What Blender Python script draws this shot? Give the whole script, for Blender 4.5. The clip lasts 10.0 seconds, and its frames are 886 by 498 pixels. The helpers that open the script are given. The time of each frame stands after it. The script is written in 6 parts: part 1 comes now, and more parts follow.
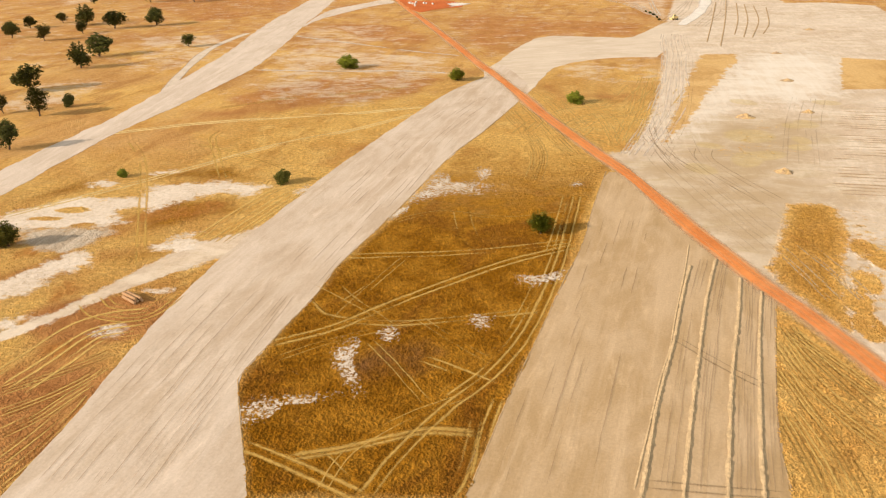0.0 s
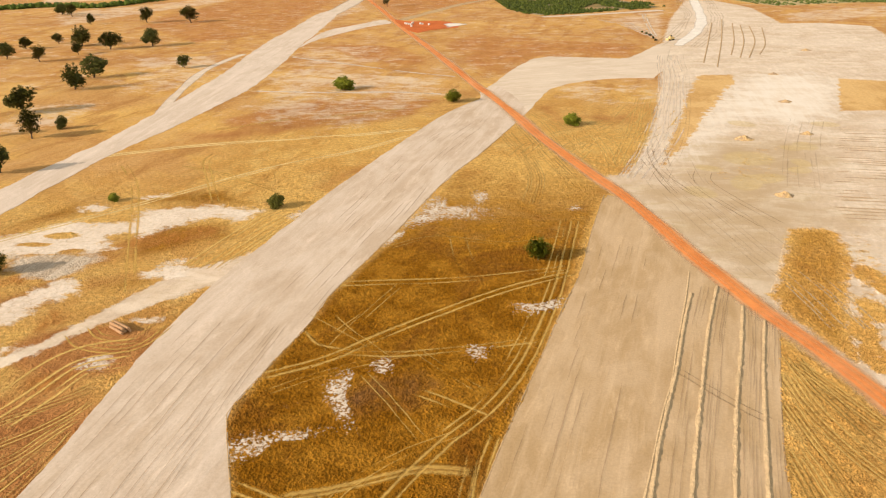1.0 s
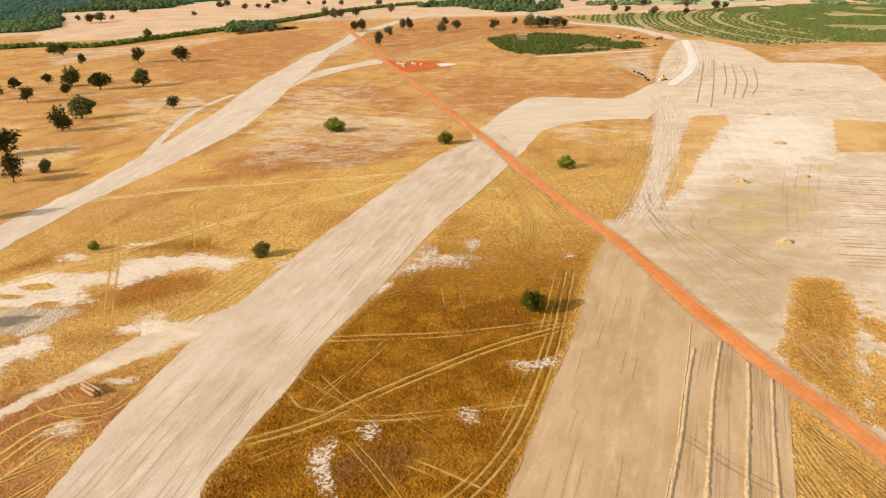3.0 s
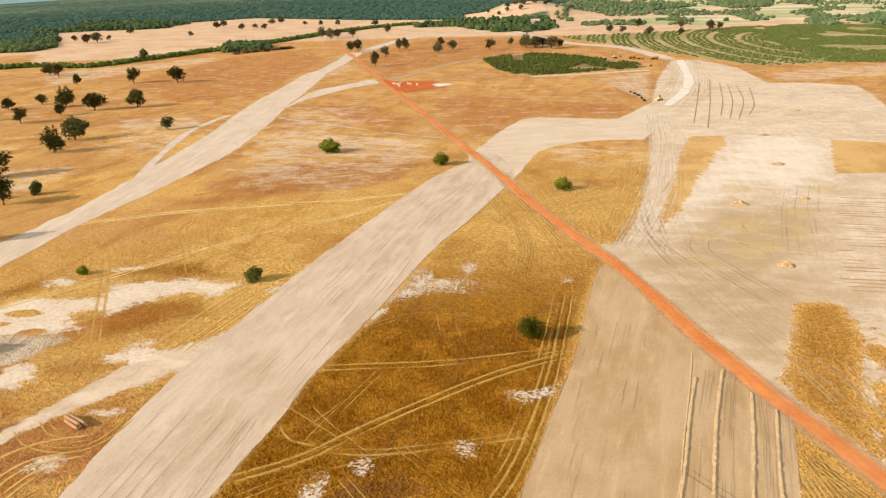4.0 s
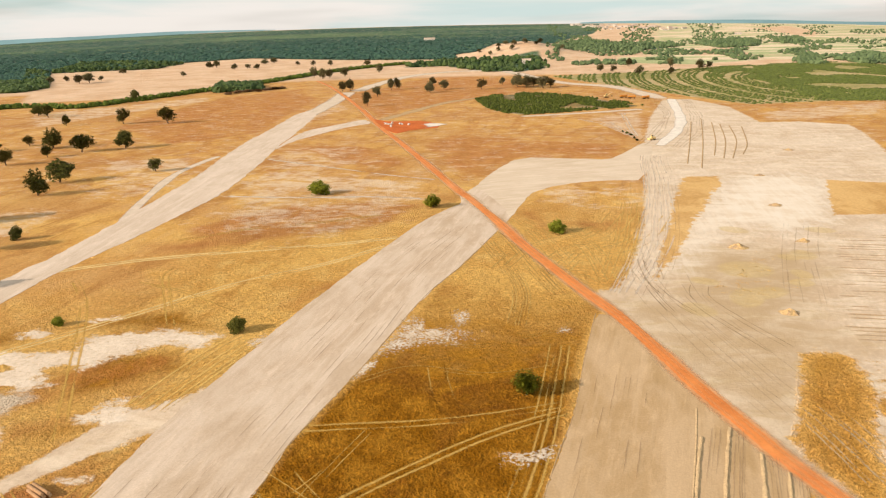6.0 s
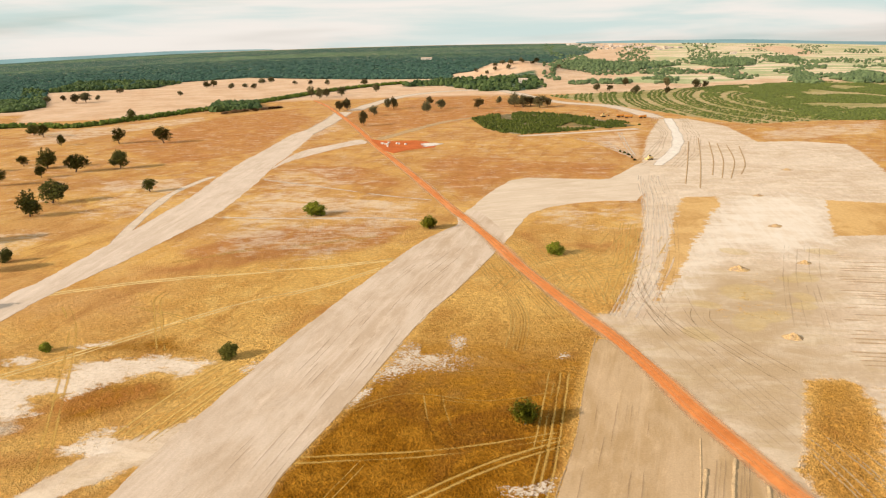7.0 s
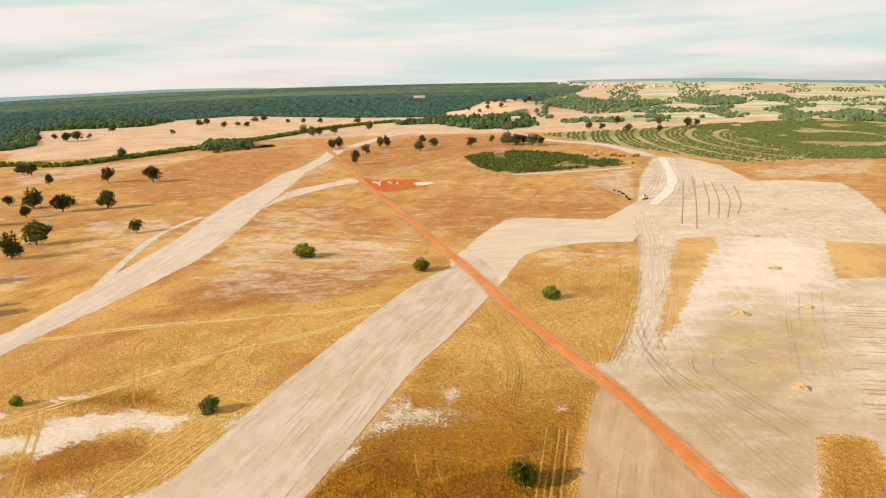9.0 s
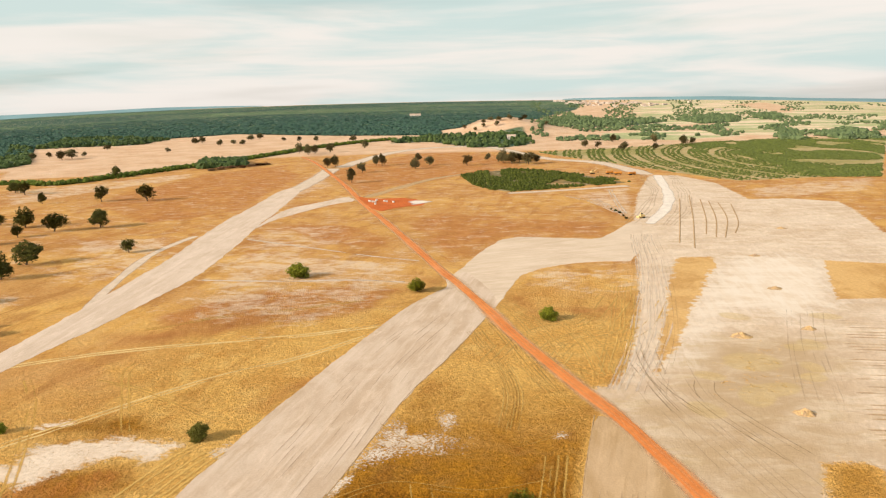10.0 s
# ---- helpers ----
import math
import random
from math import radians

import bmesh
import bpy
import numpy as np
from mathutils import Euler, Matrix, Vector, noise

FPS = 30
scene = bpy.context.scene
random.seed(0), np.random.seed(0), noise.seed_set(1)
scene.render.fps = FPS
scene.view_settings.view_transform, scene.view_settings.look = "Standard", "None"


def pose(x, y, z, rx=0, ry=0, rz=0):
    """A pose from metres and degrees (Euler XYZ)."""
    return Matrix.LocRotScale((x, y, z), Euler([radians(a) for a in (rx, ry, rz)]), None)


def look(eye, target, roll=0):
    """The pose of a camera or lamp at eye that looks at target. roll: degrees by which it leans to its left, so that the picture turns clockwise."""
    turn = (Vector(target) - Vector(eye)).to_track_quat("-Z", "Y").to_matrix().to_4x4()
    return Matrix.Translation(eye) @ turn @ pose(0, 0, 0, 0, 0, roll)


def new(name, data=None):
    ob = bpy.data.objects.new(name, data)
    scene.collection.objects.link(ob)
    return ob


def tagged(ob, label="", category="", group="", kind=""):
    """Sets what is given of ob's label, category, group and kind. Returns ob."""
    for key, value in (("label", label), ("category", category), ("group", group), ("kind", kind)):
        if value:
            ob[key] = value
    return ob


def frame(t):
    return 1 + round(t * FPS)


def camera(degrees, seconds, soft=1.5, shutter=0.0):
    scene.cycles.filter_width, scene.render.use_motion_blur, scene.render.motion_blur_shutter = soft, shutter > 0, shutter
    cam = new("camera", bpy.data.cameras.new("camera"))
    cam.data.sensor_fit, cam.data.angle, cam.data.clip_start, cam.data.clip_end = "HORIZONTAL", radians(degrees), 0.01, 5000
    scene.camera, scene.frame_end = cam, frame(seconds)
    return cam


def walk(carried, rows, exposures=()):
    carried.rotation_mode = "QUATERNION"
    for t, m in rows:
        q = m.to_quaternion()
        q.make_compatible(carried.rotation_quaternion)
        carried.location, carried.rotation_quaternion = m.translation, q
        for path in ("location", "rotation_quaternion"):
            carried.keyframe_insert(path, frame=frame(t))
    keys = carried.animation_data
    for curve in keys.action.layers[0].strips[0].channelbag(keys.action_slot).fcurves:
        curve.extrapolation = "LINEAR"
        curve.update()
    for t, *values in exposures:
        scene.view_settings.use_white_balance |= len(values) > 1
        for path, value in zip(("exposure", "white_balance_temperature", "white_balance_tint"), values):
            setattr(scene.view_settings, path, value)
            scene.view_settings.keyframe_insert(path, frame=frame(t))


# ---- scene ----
cam = camera(60.29, 10.0, soft=1.25)
PATH = [
    (0, (0.003, 0.000, 79.999), (-9.819, 90.060, 37.658), -1.400),
    (0.5, (-0.018, 2.151, 80.246), (-9.674, 92.699, 38.920), -1.404),
    (1, (-0.040, 4.306, 80.509), (-9.557, 95.346, 40.247), -1.399),
    (1.5, (-0.053, 6.452, 80.761), (-9.415, 97.958, 41.532), -1.389),
    (2, (-0.060, 8.595, 81.004), (-9.223, 100.569, 42.835), -1.379),
    (2.5, (-0.089, 10.722, 81.203), (-9.055, 103.134, 44.060), -1.373),
    (4, (-0.225, 17.105, 81.702), (-8.552, 110.827, 47.837), -1.342),
    (4.5, (-0.253, 19.229, 81.815), (-8.374, 113.355, 49.038), -1.349),
    (5, (-0.259, 21.358, 81.908), (-8.141, 115.897, 50.280), -1.370),
    (5.5, (-0.272, 23.493, 82.001), (-7.918, 118.426, 51.520), -1.410),
    (7, (-0.415, 29.930, 82.414), (-7.478, 125.940, 55.353), -1.416),
    (7.5, (-0.479, 32.089, 82.561), (-7.333, 128.422, 56.618), -1.412),
    (8, (-0.553, 34.273, 82.721), (-7.186, 130.924, 57.931), -1.404),
    (8.5, (-0.631, 36.475, 82.882), (-7.023, 133.427, 59.226), -1.384),
    (9, (-0.714, 38.671, 83.040), (-6.852, 135.917, 60.556), -1.377),
    (9.5, (-0.796, 40.845, 83.178), (-6.670, 138.360, 61.812), -1.372),
    (10, (-0.873, 43.008, 83.306), (-6.466, 140.771, 63.032), -1.366),
]
walk(cam, [(t, look(eye, target, roll)) for t, eye, target, roll in PATH])

# ---- sky, sun and exposure ----
CLOUD_SHIFT, SKY_TINT = (0.0, 0.0, 0.2), (1.05, 1.15, 1.08, 1)
SUN_UP, SUN_AZ = 23.0, -116.0  # degrees; azimuth clockwise from +y
scene.view_settings.exposure = 0.36


def node(tree, kind, **props):
    n = tree.nodes.new(kind)
    for key, value in props.items():
        if key == "ins":
            for slot, v in value.items():
                n.inputs[slot].default_value = v
        elif key == "op":
            n.operation = value
        elif key == "blend":
            n.blend_type = value
    return n


def build_world():
    world = bpy.data.worlds.new("sky")
    scene.world = world
    world.use_nodes = True
    tree = world.node_tree
    tree.nodes.clear()
    link = tree.links.new
    out = node(tree, "ShaderNodeOutputWorld")
    back = node(tree, "ShaderNodeBackground", ins={"Strength": 0.10})
    sky = node(tree, "ShaderNodeTexSky")
    sky.sky_type = "NISHITA"
    sky.sun_disc = False
    sky.sun_elevation = radians(SUN_UP)
    sky.sun_rotation = radians(SUN_AZ)
    sky.air_density, sky.dust_density, sky.ozone_density = 1.0, 2.2, 1.0
    # thin sheets of high cloud, drawn out along the horizon
    coord = node(tree, "ShaderNodeTexCoord")
    place = node(tree, "ShaderNodeMapping")
    place.inputs["Scale"].default_value = (1.0, 1.0, 10.5)
    place.inputs["Location"].default_value = CLOUD_SHIFT
    link(coord.outputs["Generated"], place.inputs["Vector"])
    wisps = node(tree, "ShaderNodeTexNoise", ins={"Scale": 1.5, "Detail": 4.0, "Roughness": 0.5, "Distortion": 0.35})
    link(place.outputs[0], wisps.inputs["Vector"])
    cover = node(tree, "ShaderNodeMapRange", ins={"From Min": 0.33, "From Max": 0.58, "To Min": 0.58, "To Max": 0.97})
    cover.interpolation_type = "SMOOTHSTEP"
    link(wisps.outputs["Fac"], cover.inputs["Value"])
    veil = node(tree, "ShaderNodeTexNoise", ins={"Scale": 2.6, "Detail": 5.0, "Roughness": 0.55, "Distortion": 0.3})
    link(place.outputs[0], veil.inputs["Vector"])
    blend = node(tree, "ShaderNodeMapRange", ins={"From Min": 0.35, "From Max": 0.60})
    blend.interpolation_type = "SMOOTHSTEP"
    link(veil.outputs["Fac"], blend.inputs["Value"])
    cloud = node(tree, "ShaderNodeMix")
    cloud.data_type = "RGBA"
    cloud.inputs[6].default_value = (5.1, 6.0, 5.75, 1)
    cloud.inputs[7].default_value = (7.3, 6.8, 6.3, 1)
    link(blend.outputs[0], cloud.inputs["Factor"])
    teal = node(tree, "ShaderNodeMix", blend="MULTIPLY")
    teal.data_type = "RGBA"
    teal.inputs[0].default_value = 1.0
    teal.inputs[7].default_value = SKY_TINT
    link(sky.outputs[0], teal.inputs[6])
    haze = node(tree, "ShaderNodeMix")
    haze.data_type = "RGBA"
    link(cover.outputs[0], haze.inputs["Factor"])
    link(teal.outputs[2], haze.inputs[6])
    link(cloud.outputs[2], haze.inputs[7])
    link(haze.outputs[2], back.inputs["Color"])
    link(back.outputs[0], out.inputs["Surface"])


build_world()
lamp = bpy.data.lights.new("sun", "SUN")
lamp.energy, lamp.angle, lamp.color = 5.0, radians(0.6), (1.0, 0.86, 0.70)
sun = new("sun", lamp)
sun.matrix_world = look((0, 0, 0), (-math.sin(radians(SUN_AZ)) * math.cos(radians(SUN_UP)), -math.cos(radians(SUN_AZ)) * math.cos(radians(SUN_UP)), -math.sin(radians(SUN_UP))))

# ---- materials ----


class Paint:
    """A node material with a few shorthands."""

    def __init__(self, name, rough=0.95):
        self.mat = bpy.data.materials.new(name)
        self.mat.use_nodes = True
        self.tree = self.mat.node_tree
        self.shader = self.tree.nodes["Principled BSDF"]
        self.shader.inputs["Roughness"].default_value = rough
        self.shader.inputs["Specular IOR Level"].default_value = 0.05
        self.coord = node(self.tree, "ShaderNodeTexCoord")

    def noise(self, size, detail=3.0, rough=0.55, stretch=None, turn=0.0, distort=0.0, shift=0.0):
        vec = self.coord.outputs["Object"]
        place = node(self.tree, "ShaderNodeMapping")
        sx, sy = stretch or (1.0, 1.0)
        place.inputs["Scale"].default_value = (1.0 / sx, 1.0 / sy, 1.0)
        place.inputs["Location"].default_value = (shift, shift * 1.7, 0)
        if turn:
            spin = node(self.tree, "ShaderNodeMapping")
            spin.inputs["Rotation"].default_value = (0, 0, radians(turn))
            self.tree.links.new(vec, spin.inputs["Vector"])
            vec = spin.outputs[0]
        self.tree.links.new(vec, place.inputs["Vector"])
        n = node(self.tree, "ShaderNodeTexNoise", ins={"Scale": 1.0 / size, "Detail": detail, "Roughness": rough, "Distortion": distort})
        self.tree.links.new(place.outputs[0], n.inputs["Vector"])
        return n.outputs["Fac"]

    def range(self, value, lo, hi, to_lo=0.0, to_hi=1.0, smooth=True):
        n = node(self.tree, "ShaderNodeMapRange", ins={"From Min": lo, "From Max": hi, "To Min": to_lo, "To Max": to_hi})
        n.interpolation_type = "SMOOTHSTEP" if smooth else "LINEAR"
        self.tree.links.new(value, n.inputs["Value"])
        return n.outputs[0]

    def math(self, op, a, b):
        n = node(self.tree, "ShaderNodeMath", op=op)
        for slot, v in enumerate((a, b)):
            if isinstance(v, (int, float)):
                n.inputs[slot].default_value = v
            else:
                self.tree.links.new(v, n.inputs[slot])
        return n.outputs[0]

    def attr(self, name):
        n = node(self.tree, "ShaderNodeAttribute")
        n.attribute_name = name
        return n.outputs["Fac"]

    def mix(self, fac, a, b, blend="MIX"):
        n = node(self.tree, "ShaderNodeMix", blend=blend)
        n.data_type = "RGBA"
        for slot, v in ((0, fac), (6, a), (7, b)):
            if isinstance(v, (int, float)):
                n.inputs[slot].default_value = v
            elif isinstance(v, tuple):
                n.inputs[slot].default_value = (*v, 1.0)
            else:
                self.tree.links.new(v, n.inputs[slot])
        return n.outputs[2]

    def vary(self, color, value, lo, hi):
        """color times lo to hi, by a value from 0.3 to 0.7."""
        return self.mix(1.0, color, self.grey(self.range(value, 0.3, 0.7, lo, hi, False)), "MULTIPLY")

    def grey(self, value):
        n = node(self.tree, "ShaderNodeCombineColor")
        for slot in range(3):
            self.tree.links.new(value, n.inputs[slot])
        return n.outputs[0]

    def chance(self):
        return node(self.tree, "ShaderNodeObjectInfo").outputs["Random"]

    def island(self):
        return node(self.tree, "ShaderNodeNewGeometry").outputs["Random Per Island"]

    def soft(self, size, lo=0.30, hi=0.80, most=1.0, reach=0.8):
        """Lets the surface fade out towards the rim of its mesh, broken up by a noise."""
        value = self.math("ADD", self.attr("rim"), self.math("MULTIPLY", self.math("SUBTRACT", self.noise(size, 4, 0.65, shift=11), 0.5), reach))
        self.tree.links.new(self.range(value, lo, hi, 0.0, most), self.shader.inputs["Alpha"])

    def done(self, color, bump=None, depth=0.1):
        self.tree.links.new(color, self.shader.inputs["Base Color"])
        if bump is not None:
            n = node(self.tree, "ShaderNodeBump", ins={"Strength": 1.0, "Distance": depth})
            self.tree.links.new(bump, n.inputs["Height"])
            self.tree.links.new(n.outputs[0], self.shader.inputs["Normal"])
        return self.mat


def broken(p, name, wave, lo=0.38, hi=0.62, reach=0.9):
    """A mask of the ground whose edge is broken up by a noise."""
    value = p.math("ADD", p.attr(name), p.math("MULTIPLY", p.math("SUBTRACT", wave, 0.5), reach))
    return p.range(value, lo, hi)


def ground_material():
    p = Paint("dry_grassland")
    p.shader.inputs["Specular IOR Level"].default_value = 0.02
    wide, mid, small, fine = p.noise(45, 4), p.noise(9, 5, 0.62), p.noise(1.35, 4, 0.66), p.noise(0.55, 3, 0.7)
    patch = p.noise(17, 6, 0.66, stretch=(1, 1.7), turn=15, distort=0.8, shift=3)
    streak = p.noise(3.2, 5, 0.68, stretch=(1, 3.2), turn=-20, distort=0.8)
    c = p.mix(p.range(wide, 0.35, 0.65), (0.64, 0.382, 0.112), (0.55, 0.298, 0.080))
    c = p.mix(p.range(mid, 0.45, 0.72), c, (0.65, 0.405, 0.135))
    c = p.mix(p.range(patch, 0.48, 0.68, 0, 0.6), c, (0.39, 0.175, 0.038))
    c = p.mix(p.range(streak, 0.52, 0.74, 0, 0.35), c, (0.36, 0.16, 0.036))
    dark = p.mix(p.range(mid, 0.38, 0.66), (0.245, 0.098, 0.006), (0.375, 0.168, 0.017))
    dark = p.mix(p.range(patch, 0.48, 0.66, 0, 0.85), dark, (0.215, 0.082, 0.010))
    c = p.mix(broken(p, "olive", mid, 0.25, 0.75, 0.6), c, dark)
    c = p.mix(broken(p, "burnt", mid, 0.3, 0.8, 0.9), c, (0.16, 0.070, 0.030))
    band = p.noise(15, 8, 0.68, stretch=(1, 2.6), turn=10, distort=0.7, shift=14)
    swathe = p.noise(38, 5, 0.6, stretch=(1.0, 2.2), turn=-62, distort=0.6, shift=51)
    smooth = p.mix(p.range(swathe, 0.40, 0.60, 0.15, 0.85), c, (0.45, 0.232, 0.086))
    smooth = p.mix(p.range(band, 0.50, 0.66, 0, 0.6), smooth, (0.56, 0.34, 0.145))
    smooth = p.vary(p.mix(p.range(band, 0.51, 0.36, 0, 0.8), smooth, (0.34, 0.155, 0.052)), small, 0.78, 1.10)
    c = p.vary(p.vary(c, small, 0.68, 1.26), fine, 0.84, 1.15)
    c = p.mix(p.attr("calm"), c, smooth)
    umber = p.mix(p.range(mid, 0.35, 0.65), (0.42, 0.185, 0.062), (0.33, 0.135, 0.042))
    umber = p.mix(p.range(streak, 0.45, 0.75, 0, 0.6), umber, (0.52, 0.265, 0.090))
    c = p.mix(broken(p, "brown", patch, 0.25, 0.85, 0.9), c, umber)
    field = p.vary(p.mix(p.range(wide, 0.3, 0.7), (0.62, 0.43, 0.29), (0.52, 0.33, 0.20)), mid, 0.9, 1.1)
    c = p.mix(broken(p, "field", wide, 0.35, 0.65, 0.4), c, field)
    plots = p.noise(90, 3, 0.5, stretch=(2.4, 1), shift=40)
    # Meadow tones are lightened, with distance haze put into the colour.
    meadow = p.vary(p.mix(p.range(plots, 0.44, 0.56), (0.34, 0.365, 0.18), (0.64, 0.51, 0.35)), mid, 0.82, 1.2)
    c = p.mix(broken(p, "meadow", wide, 0.4, 0.6, 0.4), c, meadow)
    # Wooded ground; its blue-green holds distance haze in the colour.
    hazed_canopy = p.mix(p.range(p.noise(420, 4, 0.6, stretch=(2.5, 1), shift=31), 0.42, 0.62), (0.033, 0.075, 0.056), (0.082, 0.130, 0.066))
    hazed_canopy = p.vary(p.vary(hazed_canopy, mid, 0.75, 1.25), p.noise(60, 4, 0.7), 0.7, 1.3)
    grove = p.vary(p.mix(p.range(plots, 0.4, 0.6), (0.27, 0.235, 0.085), (0.40, 0.30, 0.15)), mid, 0.8, 1.2)
    c = p.mix(broken(p, "grove", mid, 0.3, 0.7, 0.5), c, grove)
    c = p.mix(broken(p, "wood", wide, 0.4, 0.6, 0.2), c, hazed_canopy)
    pale = p.noise(9, 7, 0.70, stretch=(1.8, 1), turn=6, distort=0.5, shift=9)
    blotch = p.noise(8, 6, 0.68, stretch=(2.6, 1), turn=-4, distort=0.5, shift=17)
    soil = p.mix(p.range(wide, 0.35, 0.65), (0.57, 0.45, 0.345), (0.495, 0.37, 0.265))
    soil = p.mix(p.math("MULTIPLY", p.range(blotch, 0.47, 0.60, 0, 0.85), p.range(p.attr("tan"), 0.0, 0.8, 0.22, 1.0)), soil, (0.455, 0.335, 0.185))
    soil = p.mix(p.range(pale, 0.46, 0.62, 0, 0.55), soil, (0.66, 0.55, 0.43))
    comb = p.noise(2.6, 6, 0.70, stretch=(1, 9), turn=4, distort=0.5, shift=21)
    soil = p.mix(p.range(comb, 0.50, 0.68, 0, 0.32), soil, (0.70, 0.58, 0.455))
    soil = p.mix(p.range(comb, 0.46, 0.32, 0, 0.20), soil, (0.46, 0.33, 0.205))
    soil = p.vary(p.vary(soil, small, 0.92, 1.08), p.noise(2.2, 5, 0.7, stretch=(1, 3), turn=20, distort=0.8, shift=61), 0.90, 1.10)
    open_soil = broken(p, "bare", p.noise(4, 8, 0.78, shift=8), 0.36, 0.64, 1.7)
    soil = p.mix(p.math("MULTIPLY", p.attr("tan"), p.range(pale, 0.62, 0.40, 0.65, 1.0)), soil, (0.415, 0.295, 0.178))
    c = p.mix(open_soil, c, soil)
    c = p.mix(p.math("MULTIPLY", broken(p, "pale", p.math("ADD", p.math("MULTIPLY", pale, 0.55), p.math("MULTIPLY", p.noise(2.6, 8, 0.78, stretch=(1.6, 1), shift=71), 0.45)), 0.44, 0.74, 2.0), 0.68), c, (0.63, 0.50, 0.375))
    c = p.mix(p.math("MULTIPLY", p.attr("chalk"), p.range(p.math("ADD", p.math("MULTIPLY", pale, 0.5), p.math("MULTIPLY", comb, 0.5)), 0.40, 0.58, 0.18, 0.88)), c, (0.67, 0.59, 0.505))
    sand = p.vary(p.mix(p.range(mid, 0.3, 0.7), (0.67, 0.56, 0.455), (0.58, 0.46, 0.355)), small, 0.84, 1.10)
    golden = p.vary(p.mix(p.range(patch, 0.42, 0.62), (0.565, 0.345, 0.130), (0.45, 0.250, 0.078)), small, 0.84, 1.12)
    c = p.mix(p.math("MULTIPLY", broken(p, "gold", p.noise(5, 8, 0.75, shift=33), 0.40, 0.60, 2.4), 0.92), c, golden)
    c = p.mix(p.math("MULTIPLY", broken(p, "dab", pale, 0.4, 0.75, 0.9), 0.42), c, p.vary(p.mix(p.range(mid, 0.3, 0.7), (0.52, 0.37, 0.145), (0.45, 0.335, 0.155)), small, 0.85, 1.12))
    rust = p.vary(p.mix(p.range(mid, 0.35, 0.65), (0.45, 0.195, 0.050), (0.36, 0.140, 0.032)), small, 0.75, 1.2)
    c = p.mix(p.math("MULTIPLY", broken(p, "rust", streak, 0.35, 0.7, 0.8), 0.85), c, rust)
    gravel = p.vary(p.mix(p.range(comb, 0.42, 0.60), (0.60, 0.475, 0.355), (0.47, 0.355, 0.25)), fine, 0.75, 1.2)
    c = p.mix(broken(p, "grey", p.noise(5, 8, 0.78, shift=27), 0.30, 0.70, 1.8), c, gravel)
    sandy = broken(p, "white", p.noise(3.6, 9, 0.78, stretch=(1.7, 1), turn=12, distort=0.5), 0.34, 0.66, 2.2)
    sandy = p.math("MULTIPLY", sandy, p.range(p.math("ADD", fine, p.math("MULTIPLY", small, 0.6)), 0.46, 0.84, 0.52, 0.97))
    c = p.mix(sandy, c, sand)
    lump = p.math("ADD", small, p.math("MULTIPLY", fine, 0.6))
    lump = p.math("MULTIPLY", p.math("SUBTRACT", lump, 0.8), p.range(p.math("MAXIMUM", p.math("MAXIMUM", open_soil, sandy), p.math("MULTIPLY", p.attr("calm"), 0.7)), 0.0, 1.0, 1.0, 0.12))
    return p.done(c, lump, 1.15)


def strip_material(name, turn, tint=(0.54, 0.425, 0.33), dark=(0.45, 0.335, 0.24)):
    p = Paint(name)
    wide, mid = p.noise(13, 6, 0.66, stretch=(1, 2.2), turn=turn, distort=0.5), p.noise(3.2, 6, 0.7, stretch=(1, 3.5), turn=turn, shift=5, distort=0.5)
    long = p.noise(2.6, 5, 0.65, stretch=(1, 22), turn=turn)
    thin = p.noise(0.6, 3, 0.6, stretch=(1, 60), turn=turn, shift=7)
    c = p.mix(p.range(wide, 0.35, 0.65), tint, dark)
    c = p.mix(p.range(mid, 0.50, 0.75, 0, 0.75), c, tuple(min(0.8, v * 1.17) for v in tint))
    c = p.mix(p.range(mid, 0.45, 0.25, 0, 0.5), c, tuple(v * 0.80 for v in dark))
    c = p.mix(p.range(long, 0.50, 0.70, 0, 0.50), c, tuple(min(0.8, v * w) for v, w in zip(tint, (1.16, 1.18, 1.22))))
    c = p.mix(p.range(long, 0.47, 0.32, 0, 0.32), c, tuple(v * w for v, w in zip(dark, (0.84, 0.80, 0.70))))
    calm = p.range(p.noise(9, 3, shift=2), 0.5, 0.7)
    scratch = p.math("MULTIPLY", p.range(thin, 0.57, 0.67), calm)
    c = p.mix(p.math("MULTIPLY", scratch, 0.26), c, (0.34, 0.24, 0.16))
    c = p.vary(c, p.noise(0.5, 4, 0.7), 0.90, 1.09)
    return p.done(c, p.math("ADD", p.math("MULTIPLY", thin, calm), p.math("MULTIPLY", mid, 2.0)), 0.06)


def red_material():
    p = Paint("red_laterite")
    c = p.mix(p.range(p.noise(14, 4, 0.6), 0.3, 0.7), (0.63, 0.230, 0.068), (0.54, 0.175, 0.048))
    c = p.vary(c, p.noise(1.5, 4), 0.88, 1.1)
    c = p.mix(p.range(p.noise(30, 3, 0.6, shift=4), 0.5, 0.75, 0, 0.35), c, (0.66, 0.36, 0.20))
    return p.done(c, p.noise(0.6, 3), 0.06)


def plain(name, color, size=0.6, lo=0.8, hi=1.2, rough=0.9, bump=0.03, other=None):
    p = Paint(name, rough)
    c = p.mix(p.range(p.noise(size * 6, 3), 0.3, 0.7), color, other or tuple(v * 0.8 for v in color))
    c = p.vary(c, p.noise(size, 4, 0.65), lo, hi)
    return p.done(c, p.noise(size * 0.5, 3), bump)


